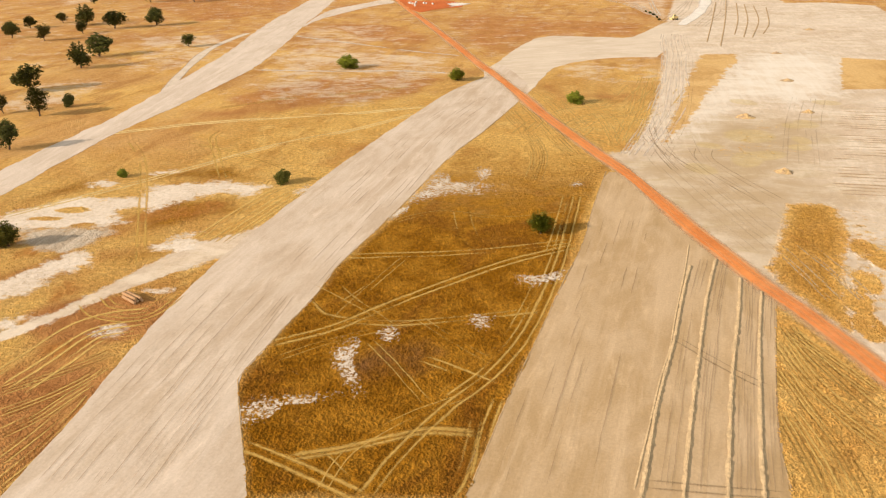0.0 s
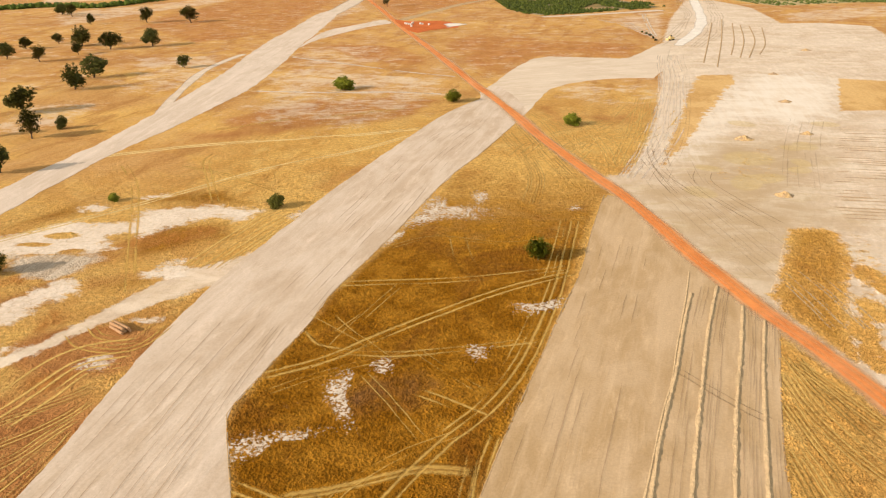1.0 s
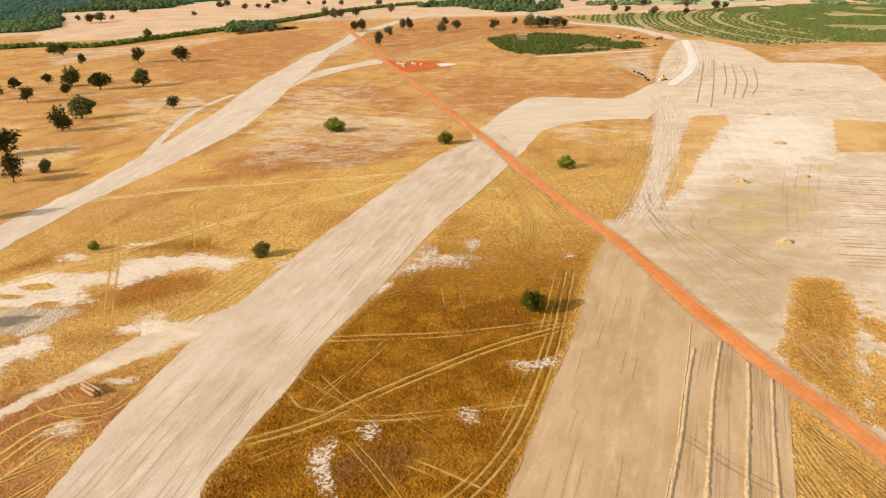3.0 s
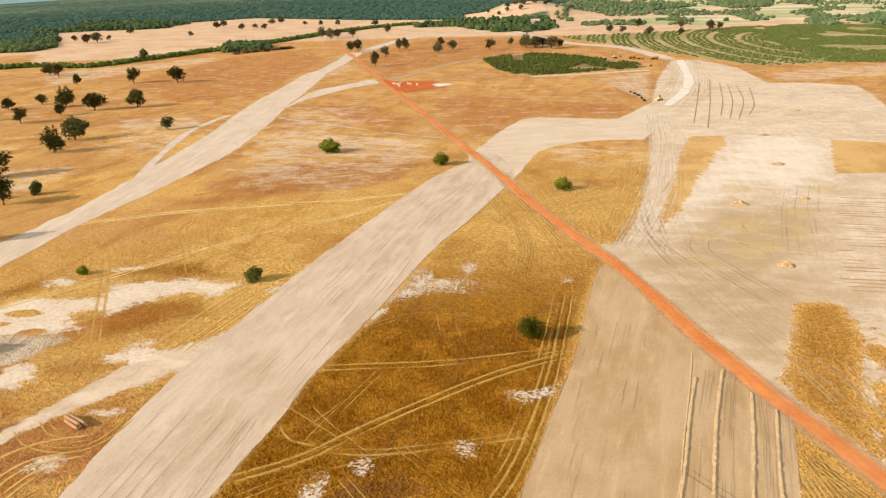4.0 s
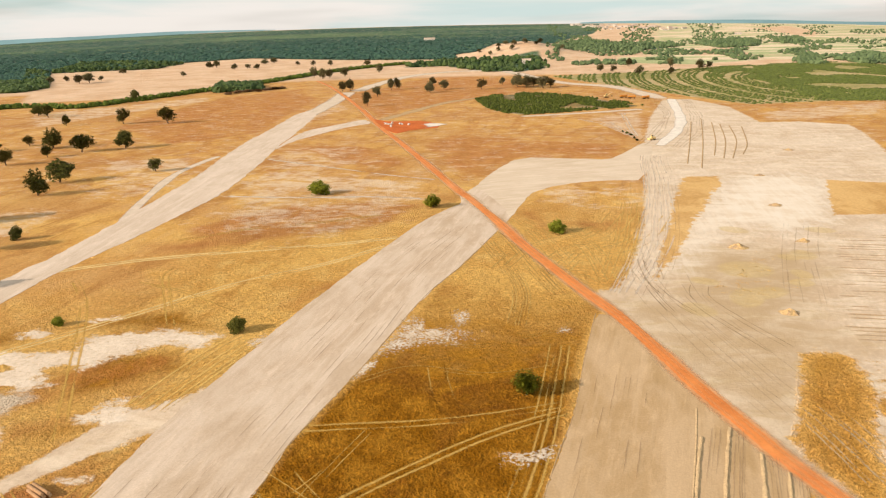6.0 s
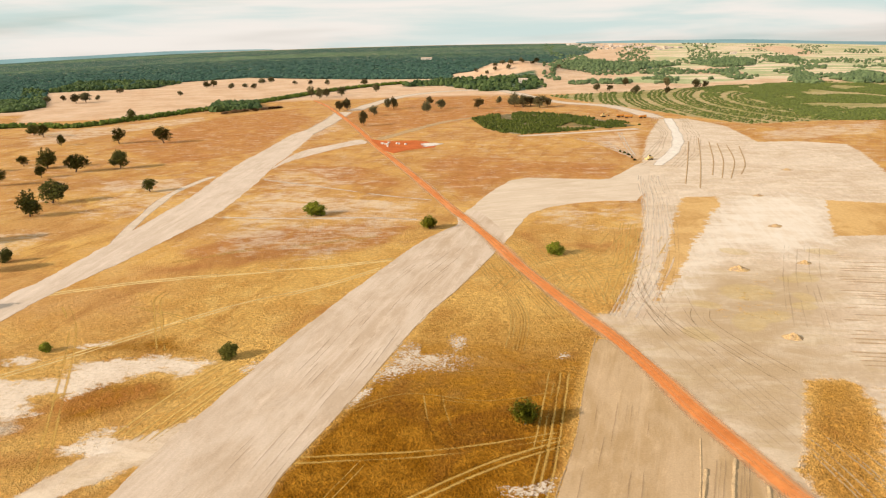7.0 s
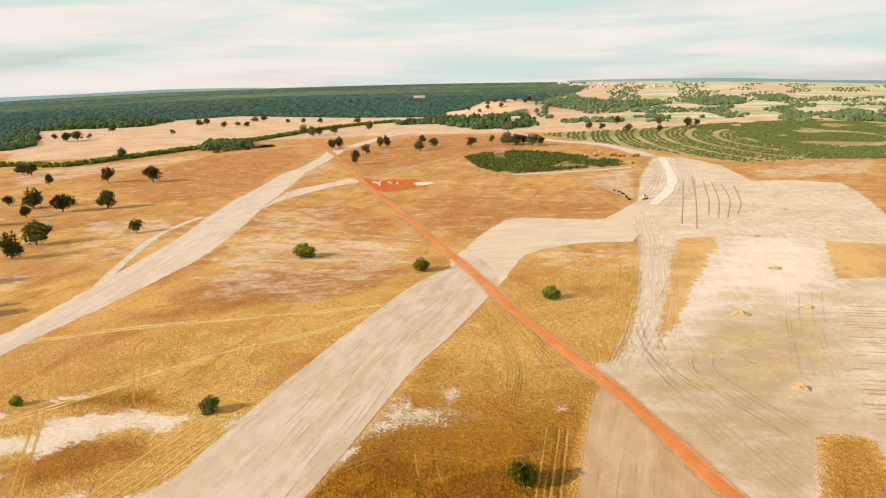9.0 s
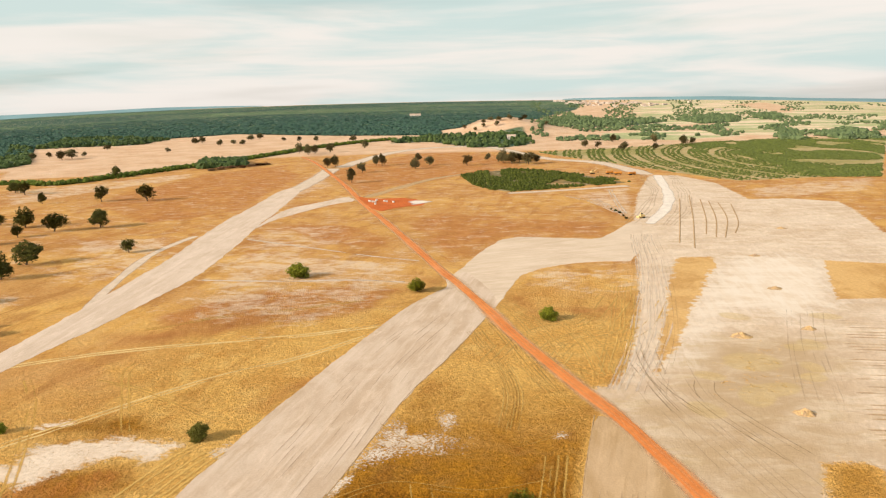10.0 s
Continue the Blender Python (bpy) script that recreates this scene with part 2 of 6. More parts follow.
def dusting(name, color, most=0.75, size=1.4, lo=0.25, hi=0.85, other=None, reach=0.55, grain=0.14):
    """Loose earth or flattened straw that thins out at its rim."""
    p = Paint(name)
    c = p.mix(p.range(p.noise(6, 3), 0.3, 0.7), color, other or tuple(v * 0.82 for v in color))
    c = p.vary(c, p.noise(0.6, 4, 0.68), 1 - grain, 1 + grain * 0.9)
    p.soft(size, lo, hi, most, reach)
    return p.done(c)


def broken_sand():
    """White sand between grass tufts: wide gaps and a fine speckle."""
    p = Paint("broken_sand")
    c = p.vary(p.mix(p.range(p.noise(5, 4), 0.3, 0.7), (0.72, 0.61, 0.50), (0.64, 0.50, 0.37)), p.noise(0.4, 4, 0.7), 0.78, 1.15)
    big, tiny = p.noise(3.0, 6, 0.75, distort=0.6, shift=11), p.noise(0.8, 3, 0.7, shift=5)
    value = p.math("ADD", p.attr("rim"), p.math("MULTIPLY", p.math("SUBTRACT", big, 0.5), 1.7))
    value = p.math("ADD", value, p.math("MULTIPLY", p.math("SUBTRACT", tiny, 0.5), 2.6))
    p.tree.links.new(p.range(value, 0.34, 0.76, 0.0, 0.8), p.shader.inputs["Alpha"])
    return p.done(c)


def leaf_material(name, dark, light):
    p = Paint(name, 0.6)
    c = p.mix(p.island(), dark, light)
    c = p.mix(p.math("MULTIPLY", p.chance(), 0.35), c, tuple(v * 1.25 for v in light))
    c = p.vary(c, p.noise(0.8, 2), 0.7, 1.3)
    return p.done(c)


GROUND = ground_material()
STRIP_C = strip_material("graded_sand_central", 11)
STRIP_E = strip_material("graded_sand_eastern", 13, (0.465, 0.322, 0.192), (0.385, 0.252, 0.130))
STRIP_W = strip_material("graded_sand_western", -1, (0.575, 0.46, 0.368), (0.50, 0.39, 0.30))
STRIP_N = strip_material("graded_sand_northern", 70, (0.585, 0.47, 0.36), (0.515, 0.40, 0.295))
RED = red_material()
STRAW = dusting("pressed_straw", (0.62, 0.375, 0.098), 0.64, 0.9, 0.12, 0.85, reach=1.0, grain=0.36)
STRAW_PALE = dusting("bleached_straw", (0.73, 0.51, 0.215), 0.85, 2.2, 0.08, 0.65)
COMBED = dusting("combed_straw", (0.68, 0.43, 0.130), 0.72, 1.0, 0.12, 0.80, reach=1.0, grain=0.36)
RUT = dusting("rut_soil", (0.34, 0.235, 0.15), 0.24, 5.0, 0.1, 0.9)
GROOVE = dusting("grader_groove", (0.30, 0.205, 0.125), 0.36, 4.0, 0.15, 0.75, reach=0.8)
RUT_DARK = dusting("dark_rut_soil", (0.29, 0.195, 0.10), 0.42, 5.0, 0.1, 0.9)
DUST = dusting("pale_dust", (0.68, 0.55, 0.43), 0.85, 2.5)
DUST_WHITE = dusting("white_dust", (0.78, 0.69, 0.60), 0.9, 2.5)
WASH = dusting("washed_sand", (0.72, 0.60, 0.48), 0.45, 2.5)
DUST_TAN = dusting("tan_dust", (0.60, 0.42, 0.23), 0.6, 4.0)
SHOULDER = dusting("shoulder_dust", (0.66, 0.455, 0.28), 0.40, 3.0)
RED_DUST = dusting("red_dust", (0.70, 0.34, 0.155), 0.8, 1.6)
SAND_BROKEN = broken_sand()
FURROW = dusting("furrow_soil", (0.53, 0.34, 0.15), 0.5, 3.0, 0.12, 0.85)
# For dark ruts, and for shade beside raised straw put into the colour.
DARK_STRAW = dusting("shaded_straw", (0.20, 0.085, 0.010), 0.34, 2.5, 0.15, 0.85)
SPOIL = plain("spoil_earth", (0.49, 0.345, 0.195), 0.5, 0.8, 1.15, bump=0.1)
SPOIL_DARK = plain("dark_spoil_earth", (0.42, 0.28, 0.15), 0.5, 0.8, 1.15)
EDGE = plain("cut_edge_earth", (0.44, 0.29, 0.15), 0.5, 0.7, 1.2)
BARK = plain("bark", (0.13, 0.09, 0.06), 0.2, 0.7, 1.25)
LEAF = leaf_material("oak_leaves", (0.024, 0.026, 0.006), (0.092, 0.086, 0.018))
LEAF_GREEN = leaf_material("fresh_leaves", (0.075, 0.090, 0.007), (0.23, 0.23, 0.024))
LEAF_DULL = leaf_material("dull_leaves", (0.050, 0.048, 0.008), (0.145, 0.130, 0.024))
LEAF_GREY = leaf_material("grey_leaves", (0.060, 0.052, 0.022), (0.150, 0.122, 0.052))
LEAF_VINE = leaf_material("orchard_leaves", (0.038, 0.056, 0.011), (0.115, 0.132, 0.032))
# Far woodland leaves, tinted blue-green: distance haze painted into the colour.
LEAF_HAZED_WOOD = leaf_material("hazed_wood_leaves", (0.022, 0.055, 0.046), (0.052, 0.098, 0.064))
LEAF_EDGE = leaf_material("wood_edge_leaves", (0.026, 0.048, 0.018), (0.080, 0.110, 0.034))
# Green copse leaves, lightened to put some distance haze in their colour.
LEAF_HAZED_COPSE = leaf_material("hazed_copse_leaves", (0.046, 0.076, 0.036), (0.115, 0.150, 0.066))
LEAF_PLOT = leaf_material("shrub_leaves", (0.020, 0.034, 0.005), (0.078, 0.088, 0.016))
LEAF_HEDGE = leaf_material("hedge_leaves", (0.030, 0.052, 0.006), (0.100, 0.125, 0.020))

# ---- helpers for meshes ----


def mesh_of(name, verts, faces, mat, smooth=False):
    me = bpy.data.meshes.new(name)
    me.from_pydata([tuple(map(float, v)) for v in verts], [], faces)
    me.materials.append(mat)
    if smooth:
        me.polygons.foreach_set("use_smooth", [True] * len(me.polygons))
    me.update()
    return me


def part(name, me, parent, label=""):
    ob = new(name, me)
    ob.parent = parent
    return tagged(ob, label=label)


def far_height(x, y):
    """The land beyond the fields: low hills."""
    r, az = np.hypot(x, y - 40), np.arctan2(x, y - 40)
    az = np.clip(az, -0.75, 0.6)
    s = np.clip((r - 1200) / 2640, 0, 1)
    s = s * s * (3 - 2 * s)
    knoll = 27 * np.exp(-(((x - 48) / 85) ** 2) - ((y - 1600) / 85) ** 2)
    return 0.8 * s * (37.9 - 39.0 * az - 177.5 * az * az) + knoll


def inside(px, py, poly):
    hit = np.zeros(px.shape, bool)
    n = len(poly)
    for i in range(n):
        (x0, y0), (x1, y1) = poly[i], poly[(i + 1) % n]
        if y0 == y1:
            continue
        cross = (y0 > py) != (y1 > py)
        hit ^= cross & (px < (x1 - x0) * (py - y0) / (y1 - y0) + x0)
    return hit


def poly_mask(px, py, poly, soft):
    """1 inside a polygon, 0 outside, soft metres wide at the edge."""
    xs, ys = [q[0] for q in poly], [q[1] for q in poly]
    near = (px > min(xs) - soft) & (px < max(xs) + soft) & (py > min(ys) - soft) & (py < max(ys) + soft)
    out = np.zeros(px.shape)
    if not near.any():
        return out
    x, y = px[near], py[near]
    far = np.full(x.shape, 1e9)
    n = len(poly)
    for i in range(n):
        a, b = np.array(poly[i]), np.array(poly[(i + 1) % n])
        d = b - a
        t = np.clip(((x - a[0]) * d[0] + (y - a[1]) * d[1]) / max(d @ d, 1e-9), 0, 1)
        far = np.minimum(far, np.hypot(x - a[0] - t * d[0], y - a[1] - t * d[1]))
    far = np.where(inside(x, y, poly), far, -far)
    out[near] = np.clip(0.5 + far / (2 * soft), 0, 1)
    return out


def line_mask(px, py, line, half, soft):
    far = np.full(px.shape, 1e9)
    for a, b in zip(line[:-1], line[1:]):
        a, b = np.array(a), np.array(b)
        d = b - a
        t = np.clip(((px - a[0]) * d[0] + (py - a[1]) * d[1]) / (d @ d), 0, 1)
        far = np.minimum(far, np.hypot(px - a[0] - t * d[0], py - a[1] - t * d[1]))
    return np.clip(0.5 + (half - far) / (2 * soft), 0, 1)


def blob(px, py, x, y, rx, ry, turn=0.0, power=1.0):
    c, s = math.cos(radians(turn)), math.sin(radians(turn))
    u, v = ((px - x) * c + (py - y) * s) / rx, (-(px - x) * s + (py - y) * c) / ry
    return power * np.clip(1.25 - 0.75 * (u * u + v * v), 0, 1)


def smooth_line(line, step):
    """A polyline resampled along a Catmull-Rom curve."""
    pts = [np.array(q, float) for q in line]
    pts = [2 * pts[0] - pts[1]] + pts + [2 * pts[-1] - pts[-2]]
    out = []
    for a, b, c, d in zip(pts[:-3], pts[1:-2], pts[2:-1], pts[3:]):
        n = max(2, int(np.linalg.norm(c - b) / step))
        for k in range(n):
            t = k / n
            out.append(0.5 * (2 * b + (c - a) * t + (2 * a - 5 * b + 4 * c - d) * t * t + (3 * b - a - 3 * c + d) * t**3))
    out.append(pts[-2])
    return np.array(out)


def normals_of(line):
    d = np.gradient(line, axis=0)
    d /= np.maximum(np.linalg.norm(d, axis=1, keepdims=True), 1e-9)
    return np.stack([-d[:, 1], d[:, 0]], 1)


# ---- the plan, in metres ----
WEST = [(-171.4, 224.8), (-168.8, 255.2), (-164.6, 287.8), (-165, 334.7), (-167.2, 429.4), (-173.2, 482.5), (-178.2, 548.7), (-178.7, 609), (-180, 650), (-182, 700), (-178, 730), (-163, 705), (-158, 655), (-151, 568.1), (-150, 532.8), (-144.1, 482.9), (-139.5, 424.5), (-137.4, 386.7), (-139.8, 362), (-144.4, 317.8), (-153.2, 266.1), (-154.6, 231), (-155.5, 201)]
WEST_BRANCH = [(-148.1, 507.6), (-150.2, 568.1), (-146.7, 602.6), (-127.7, 634.5), (-113.9, 663), (-102, 636.1), (-116.2, 621.7), (-130.6, 588.3), (-144.9, 548.6)]
CENTRE = [(-75.6, 81.8), (-75, 95.2), (-75.4, 115.1), (-74.8, 138.7), (-72.2, 165.4), (-66.6, 193.7), (-59.2, 231.4), (-47.8, 277), (-31.6, 336.1), (-15.7, 367.7), (-11, 397.5), (5.2, 342.1), (-1.4, 316.2), (-13.2, 273.8), (-23.2, 243.4), (-34.3, 192.9), (-42.6, 159.7), (-44.3, 145.2), (-47.4, 129.8), (-50.4, 114.6), (-49.6, 109.3), (-43.1, 93), (-39.2, 82.8)]
SIDE_LINE = [(-162.4, 330.3), (-172.9, 379.5), (-181.9, 436), (-179.8, 478.6), (-176.3, 495.5)]
HAUL_LINE = [(163.7, 782.3), (142.2, 644.3), (124.1, 574.6), (106.9, 530.2), (99.3, 510.6)]
PATH_TOP = [(-99.1, 651.9), (-78.3, 711.2), (-53, 776.7), (-21.6, 821.4)]
PATH_LOW = [(14.2, 665.5), (65.8, 680.7), (125.4, 704.2)]
NORTH = [(-20.6, 372.3), (-14.2, 391.4), (-3.3, 438), (11.1, 477.8), (44.1, 470.9), (62.3, 466.9), (73.3, 486.2), (92.1, 526.6), (98, 521.1), (73.6, 410.3), (54.1, 410.1), (37.4, 405.5), (25.9, 396.9), (16.2, 386.2), (10.3, 365.8), (4.8, 339), (0.9, 326.3), (-5.4, 319)]
EAST = [(-6.8, 85.1), (-1.1, 109.8), (5.1, 133.6), (10.7, 155.9), (15.8, 174.2), (20.6, 200.4), (26.8, 230), (31.5, 228.3), (41.8, 189.2), (46.6, 172.4), (53.8, 155.5), (55.1, 149.6), (48.2, 125.6), (42.3, 103.7), (40.2, 88.8)]
RED_LINE = [(66.0, 121.2), (62.4, 133.0), (58.7, 143.8), (53.7, 156.1), (49.2, 170.4), (43.9, 187.2), (38.9, 207.2), (32.5, 229.4), (25.7, 247.3), (19.2, 266.0), (8.5, 297.0), (-1.5, 331.7), (-14.0, 371.4), (-22.2, 394.6), (-43, 461.8), (-71, 549.4), (-94.2, 620.2), (-126.3, 727.8), (-166.6, 852.6), (-208.2, 974.2), (-248.8, 1074.3)]
RED_PAD = [(-107.8, 662.6), (-89, 644.6), (-60.1, 648.5), (-43.6, 607.3), (-65.8, 598.1), (-77.2, 575.1)]
SAND_PATCHES = [
    [(-153.1, 181.5), (-145.7, 185.5), (-143.7, 190.2), (-137.6, 193.1), (-136.0, 197.7), (-132.3, 200.6), (-126.5, 201.3), (-120.2, 201.1), (-112.4, 201.4), (-112.6, 208.0), (-113.3, 212.0), (-108.0, 213.2), (-98.8, 215.0), (-90.9, 215.8), (-81.4, 214.7), (-76.8, 212.4), (-78.1, 204.7), (-81.6, 202.2), (-87.7, 207.1), (-92.0, 204.6), (-95.3, 199.8), (-100.3, 195.6), (-103.5, 191.6), (-109.9, 194.3), (-113.0, 192.0), (-113.0, 188.2), (-109.6, 185.1), (-106.2, 183.3), (-110.0, 181.1), (-112.1, 179.1), (-118.4, 178.8), (-127.7, 178.0), (-134.3, 176.9), (-140.3, 177.4), (-148.3, 174.7)],
]
SAND_PATCHES += [
    [(-125.3, 142.2), (-120.5, 147.5), (-118.0, 152.3), (-113.3, 159.1), (-111.0, 165.4), (-106.7, 163.6), (-103.7, 157.1), (-104.1, 153.1), (-107.7, 152.0), (-109.3, 149.8), (-108.7, 145.3), (-109.1, 141.5), (-114.4, 138.3), (-119.4, 133.9)],
    [(-92.0, 167.8), (-90.0, 172.0), (-87.4, 176.9), (-83.3, 175.2), (-80.6, 172.2), (-81.8, 166.9), (-86.4, 164.0), (-89.3, 165.5)],
    [(-134.4, 214.2), (-130.9, 216.4), (-125.1, 212.5), (-126.1, 209.0), (-131.1, 209.8)],
    [(-120.5, 222.1), (-113.7, 226.2), (-110.8, 224.7), (-115.1, 220.7)],
    [(-110.6, 126.8), (-108.8, 129.7), (-105.0, 132.8), (-102.1, 131.3), (-104.6, 127.2), (-108.3, 123.4)],
]
SAND_SPREADS = [
    [(-47.6, 103.8), (-45.4, 105.6), (-42.7, 106.9), (-39.8, 107.4), (-37.1, 108.6), (-34.0, 108.8), (-33.2, 107.5), (-35.7, 105.4), (-40.1, 104.9), (-41.3, 102.2), (-42.6, 100.1), (-45.7, 99.3)],
    [(-34.5, 124.6), (-31.7, 127.3), (-30.0, 124.3), (-30.7, 119.3), (-27.4, 112.2), (-29.3, 110.7), (-32.3, 115.4), (-34.4, 119.1)],
    [(-0.6, 157.5), (4.3, 156.4), (10.3, 160.2), (10.7, 156.7), (6.8, 153.7), (1.8, 152.6)],
    [(-32.8, 201.1), (-30.1, 209.4), (-27.5, 218.2), (-25.8, 227.1), (-21.0, 223.6), (-21.3, 217.0), (-15.5, 219.7), (-8.4, 215.0), (-11.5, 210.1), (-19.7, 208.9), (-25.8, 204.1)],
    [(-13.8, 230.2), (-9.4, 230.9), (-9.4, 222.5), (-12.1, 220.8)],
    [(-36.5, 189.2), (-31.8, 199.4), (-30.2, 196.5), (-34.3, 187.0)],
]
SAND_HOLES = [(-126.9, 191.0), (-118.3, 180.0), (-131.9, 184.5)]
PALE_PATCHES = [
    [(-175.0, 590.7), (-182.3, 715.6), (-161.6, 802.0), (-133.4, 742.1), (-149.7, 674.1), (-143.2, 536.8)],
    [(11.0, 391.9), (26.1, 400.6), (59.4, 392.0), (60.4, 368.5), (38.5, 369.4), (16.2, 365.3)],
    [(196.7, 670.0), (356.0, 749.4), (309.5, 655.2), (199.8, 625.9)],
    [(-253.0, 476.7), (-235.3, 489.6), (-194.8, 494.2), (-178.8, 489.4), (-185.6, 456.0), (-204.9, 441.9), (-223.9, 435.7)],
    [(-219.3, 421.6), (-214.2, 435.2), (-192.5, 407.4), (-193.4, 389.6), (-205.2, 395.9)],
    [(-133.7, 318.8), (-127.9, 331.8), (-117.2, 333.9), (-115.0, 322.1), (-126.0, 311.4)],
    [(-133.0, 356.3), (-117.8, 370.4), (-95.6, 364.6), (-92.8, 345.9), (-105.5, 333.6), (-123.5, 338.2)],
    [(-132.7, 452.8), (-92.4, 442.8), (-82.3, 396.2), (-104.1, 385.8), (-123.3, 386.6), (-129.8, 423.7)],
]
PALE_PATCHES += [
    [(-90.8, 435.5), (-45.2, 406.5), (-30.8, 382.7), (-41.3, 372.5), (-77.4, 374.0)],
    [(-457.0, 734.6), (-406.1, 794.0), (-324.8, 889.2), (-302.2, 828.9), (-358.1, 702.8), (-385.1, 622.6)],
    [(-143.1, 413.6), (-136.9, 449.5), (-103.4, 441.9), (-76.6, 430.1), (-33.9, 412.7), (-33.3, 388.8), (-67.6, 380.8), (-106.5, 378.6), (-137, 389)],
    [(-239.8, 452.8), (-236.8, 479.4), (-206.5, 490.6), (-178.4, 482.3), (-178.3, 456.5), (-193.8, 440), (-212.6, 438.9), (-191.7, 386.3), (-203, 391.5)],
    [(-144.6, 338.3), (-125, 343.7), (-123.1, 326.8), (-135, 322.2)],
    [(62.2, 646.8), (94.6, 689), (129.8, 703), (100.1, 531.6), (84.6, 523.6), (78.6, 579)],
    [(203.8, 670.2), (280.5, 718), (340.6, 719), (303.9, 644.2), (223.1, 616.2), (195.2, 617.4)],
]
PALE_PATCHES += [
    [(86.7, 204.8), (97.8, 200.2), (71.3, 135.7), (68, 138), (74.4, 161.3), (78.7, 179.8)],
]
SAND_GREY = [[(-134.8, 177.6), (-118.6, 179.2), (-108.8, 178.9), (-106.4, 175.6), (-108.5, 170.8), (-111.0, 165.4), (-113.9, 162.6), (-121.8, 163.2), (-128.0, 167.7)]]
SPUR = [(-67.3, 183.9), (-73.5, 176.8), (-82.1, 171.4), (-86.3, 163.7), (-89.8, 155.6), (-93.1, 148.1), (-99.0, 134.6), (-105.8, 125.3), (-109.5, 119.9), (-106.2, 115.2), (-103.3, 121.5), (-96.5, 130.4), (-90.1, 142.3), (-85.0, 148.3), (-78.7, 155.9), (-73.9, 161.8), (-71.8, 165.8)]
RUST = [
    [(-107.9, 144.0), (-107.3, 148.8), (-101.6, 151.1), (-97.7, 146.5), (-96.6, 141.9), (-100.4, 137.0), (-104.7, 135.5)],
    [(-130.9, 163.1), (-124.7, 167.9), (-118.0, 169.6), (-114.1, 165.6), (-119.4, 159.4), (-125.7, 155.3)],
    [(-97.1, 123.2), (-84.8, 127.3), (-80.9, 122.1), (-85.6, 115.7), (-93.3, 113.3)],
    [(-109.7, 187.1), (-106.6, 194.5), (-99.9, 194.8), (-89.7, 203.3), (-80.6, 201.8), (-81.6, 190.5), (-94.8, 183.0), (-104.9, 180.6)],
]
GOLD_C = [(73.8, 203.9), (79.5, 205.4), (85.4, 203.2), (84.8, 195.2), (83.1, 185.8), (79.3, 175.5), (74.4, 166.0), (71.5, 154.7), (65.3, 135.1), (62.8, 139.4), (60.1, 148.4), (57.7, 156.0), (57.5, 163.9), (61.3, 171.4), (67.7, 188.7)]
GOLD_SPOTS = [(76.8, 157.7), (69.9, 138.3), (82.8, 175.7), (84.7, 169.5), (71.3, 148.4)]
DABS = [(104.1, 284.9), (96.2, 264.4), (93.1, 256.1), (78.6, 246.9), (56.3, 233.5), (80.0, 269.4), (89.9, 316.9), (63.9, 257.7), (98.5, 282.2), (72.6, 242.9), (121.8, 316.1)]
WEDGE = [(-39.2, 82.8), (-49.6, 109.3), (-47.4, 129.8), (-42.6, 159.7), (-34.3, 192.9), (-23.2, 243.4), (-13.2, 273.8), (-1.4, 316.2), (16.1, 275), (29.8, 237.3), (20.6, 200.4), (10.7, 155.9), (-1.1, 109.8), (-6.8, 85.1)]
WEDGE_EAST = [(40.2, 88.8), (42.3, 103.7), (52.5, 140.1), (58.6, 134.6), (63.4, 116.8), (53.2, 89.8)]
UMBER = [
    [(-336.1, 700.1), (-302.2, 828.9), (-217.9, 901.6), (-187.0, 837.5), (-183.4, 719.7), (-178.5, 588.4), (-219.7, 554.6), (-278.9, 584.7)],
    [(-133.2, 294.9), (-109.9, 314.6), (-68.5, 332.5), (-38.1, 344.2), (-29.5, 352.8), (-36.7, 331.6), (-64.3, 313.5), (-102.4, 294.3), (-124.7, 285.6)],
    [(-77.4, 374.0), (-40.8, 367.5), (-41.5, 353.2), (-69.3, 336.6), (-86.9, 333.1)],
    [(-27.0, 478.8), (-11.2, 515.4), (48.2, 510.7), (79.0, 489.1), (68.4, 463.9), (12.2, 471.0), (-12.5, 431.0)],
    [(9.6, 351.4), (20.8, 330.0), (49.6, 333.1), (48.1, 318.0), (28.7, 322.1), (13.7, 318.8)],
    [(-105.6, 138.8), (-106.7, 149.9), (-94.2, 153.4), (-94.5, 143.4), (-102.6, 134.2)],
    [(-104.2, 123.8), (-93.7, 139.2), (-76.2, 135.9), (-75.8, 116), (-84, 93.9)],
]
UMBER += [
    [(-66.8, 231.6), (-60, 252.5), (-47.3, 273.3), (-48.5, 255.7), (-59.2, 231.4)],
    [(-58.2, 529.5), (-39.3, 574.6), (33.2, 542.6), (84.6, 523.6), (71.7, 486.4), (13, 488.2), (-9, 424.5), (-19.9, 412.1)],
    [(-321.8, 635.3), (-311, 859.3), (-235.8, 974.2), (-200.9, 753.8), (-187, 581.2), (-228.2, 531.2)],
    [(-179, 853.8), (-81.5, 1165), (30.2, 1039), (43.8, 875.1), (-79.7, 723.3), (-101.8, 669)],
    [(-87.8, 531.2), (-60.5, 490.2), (-42.2, 440.3), (-94.3, 457.2), (-144.3, 532.7)],
    [(-102.6, 134.2), (-101, 144.6), (-96.2, 151.5), (-99.4, 161), (-108.4, 152.6), (-109.7, 140.2)],
    [(-135, 322.2), (-107.9, 358.2), (-56, 373.3), (-29.8, 362.7), (-46.2, 324.2), (-84, 302.4), (-112.4, 294.8)],
]
BURNT = [(-34.4, 119.1), (-28.3, 127.4), (-16.4, 131.1), (-12.3, 124.2), (-15.4, 113), (-25, 109), (-31.3, 110.2)]
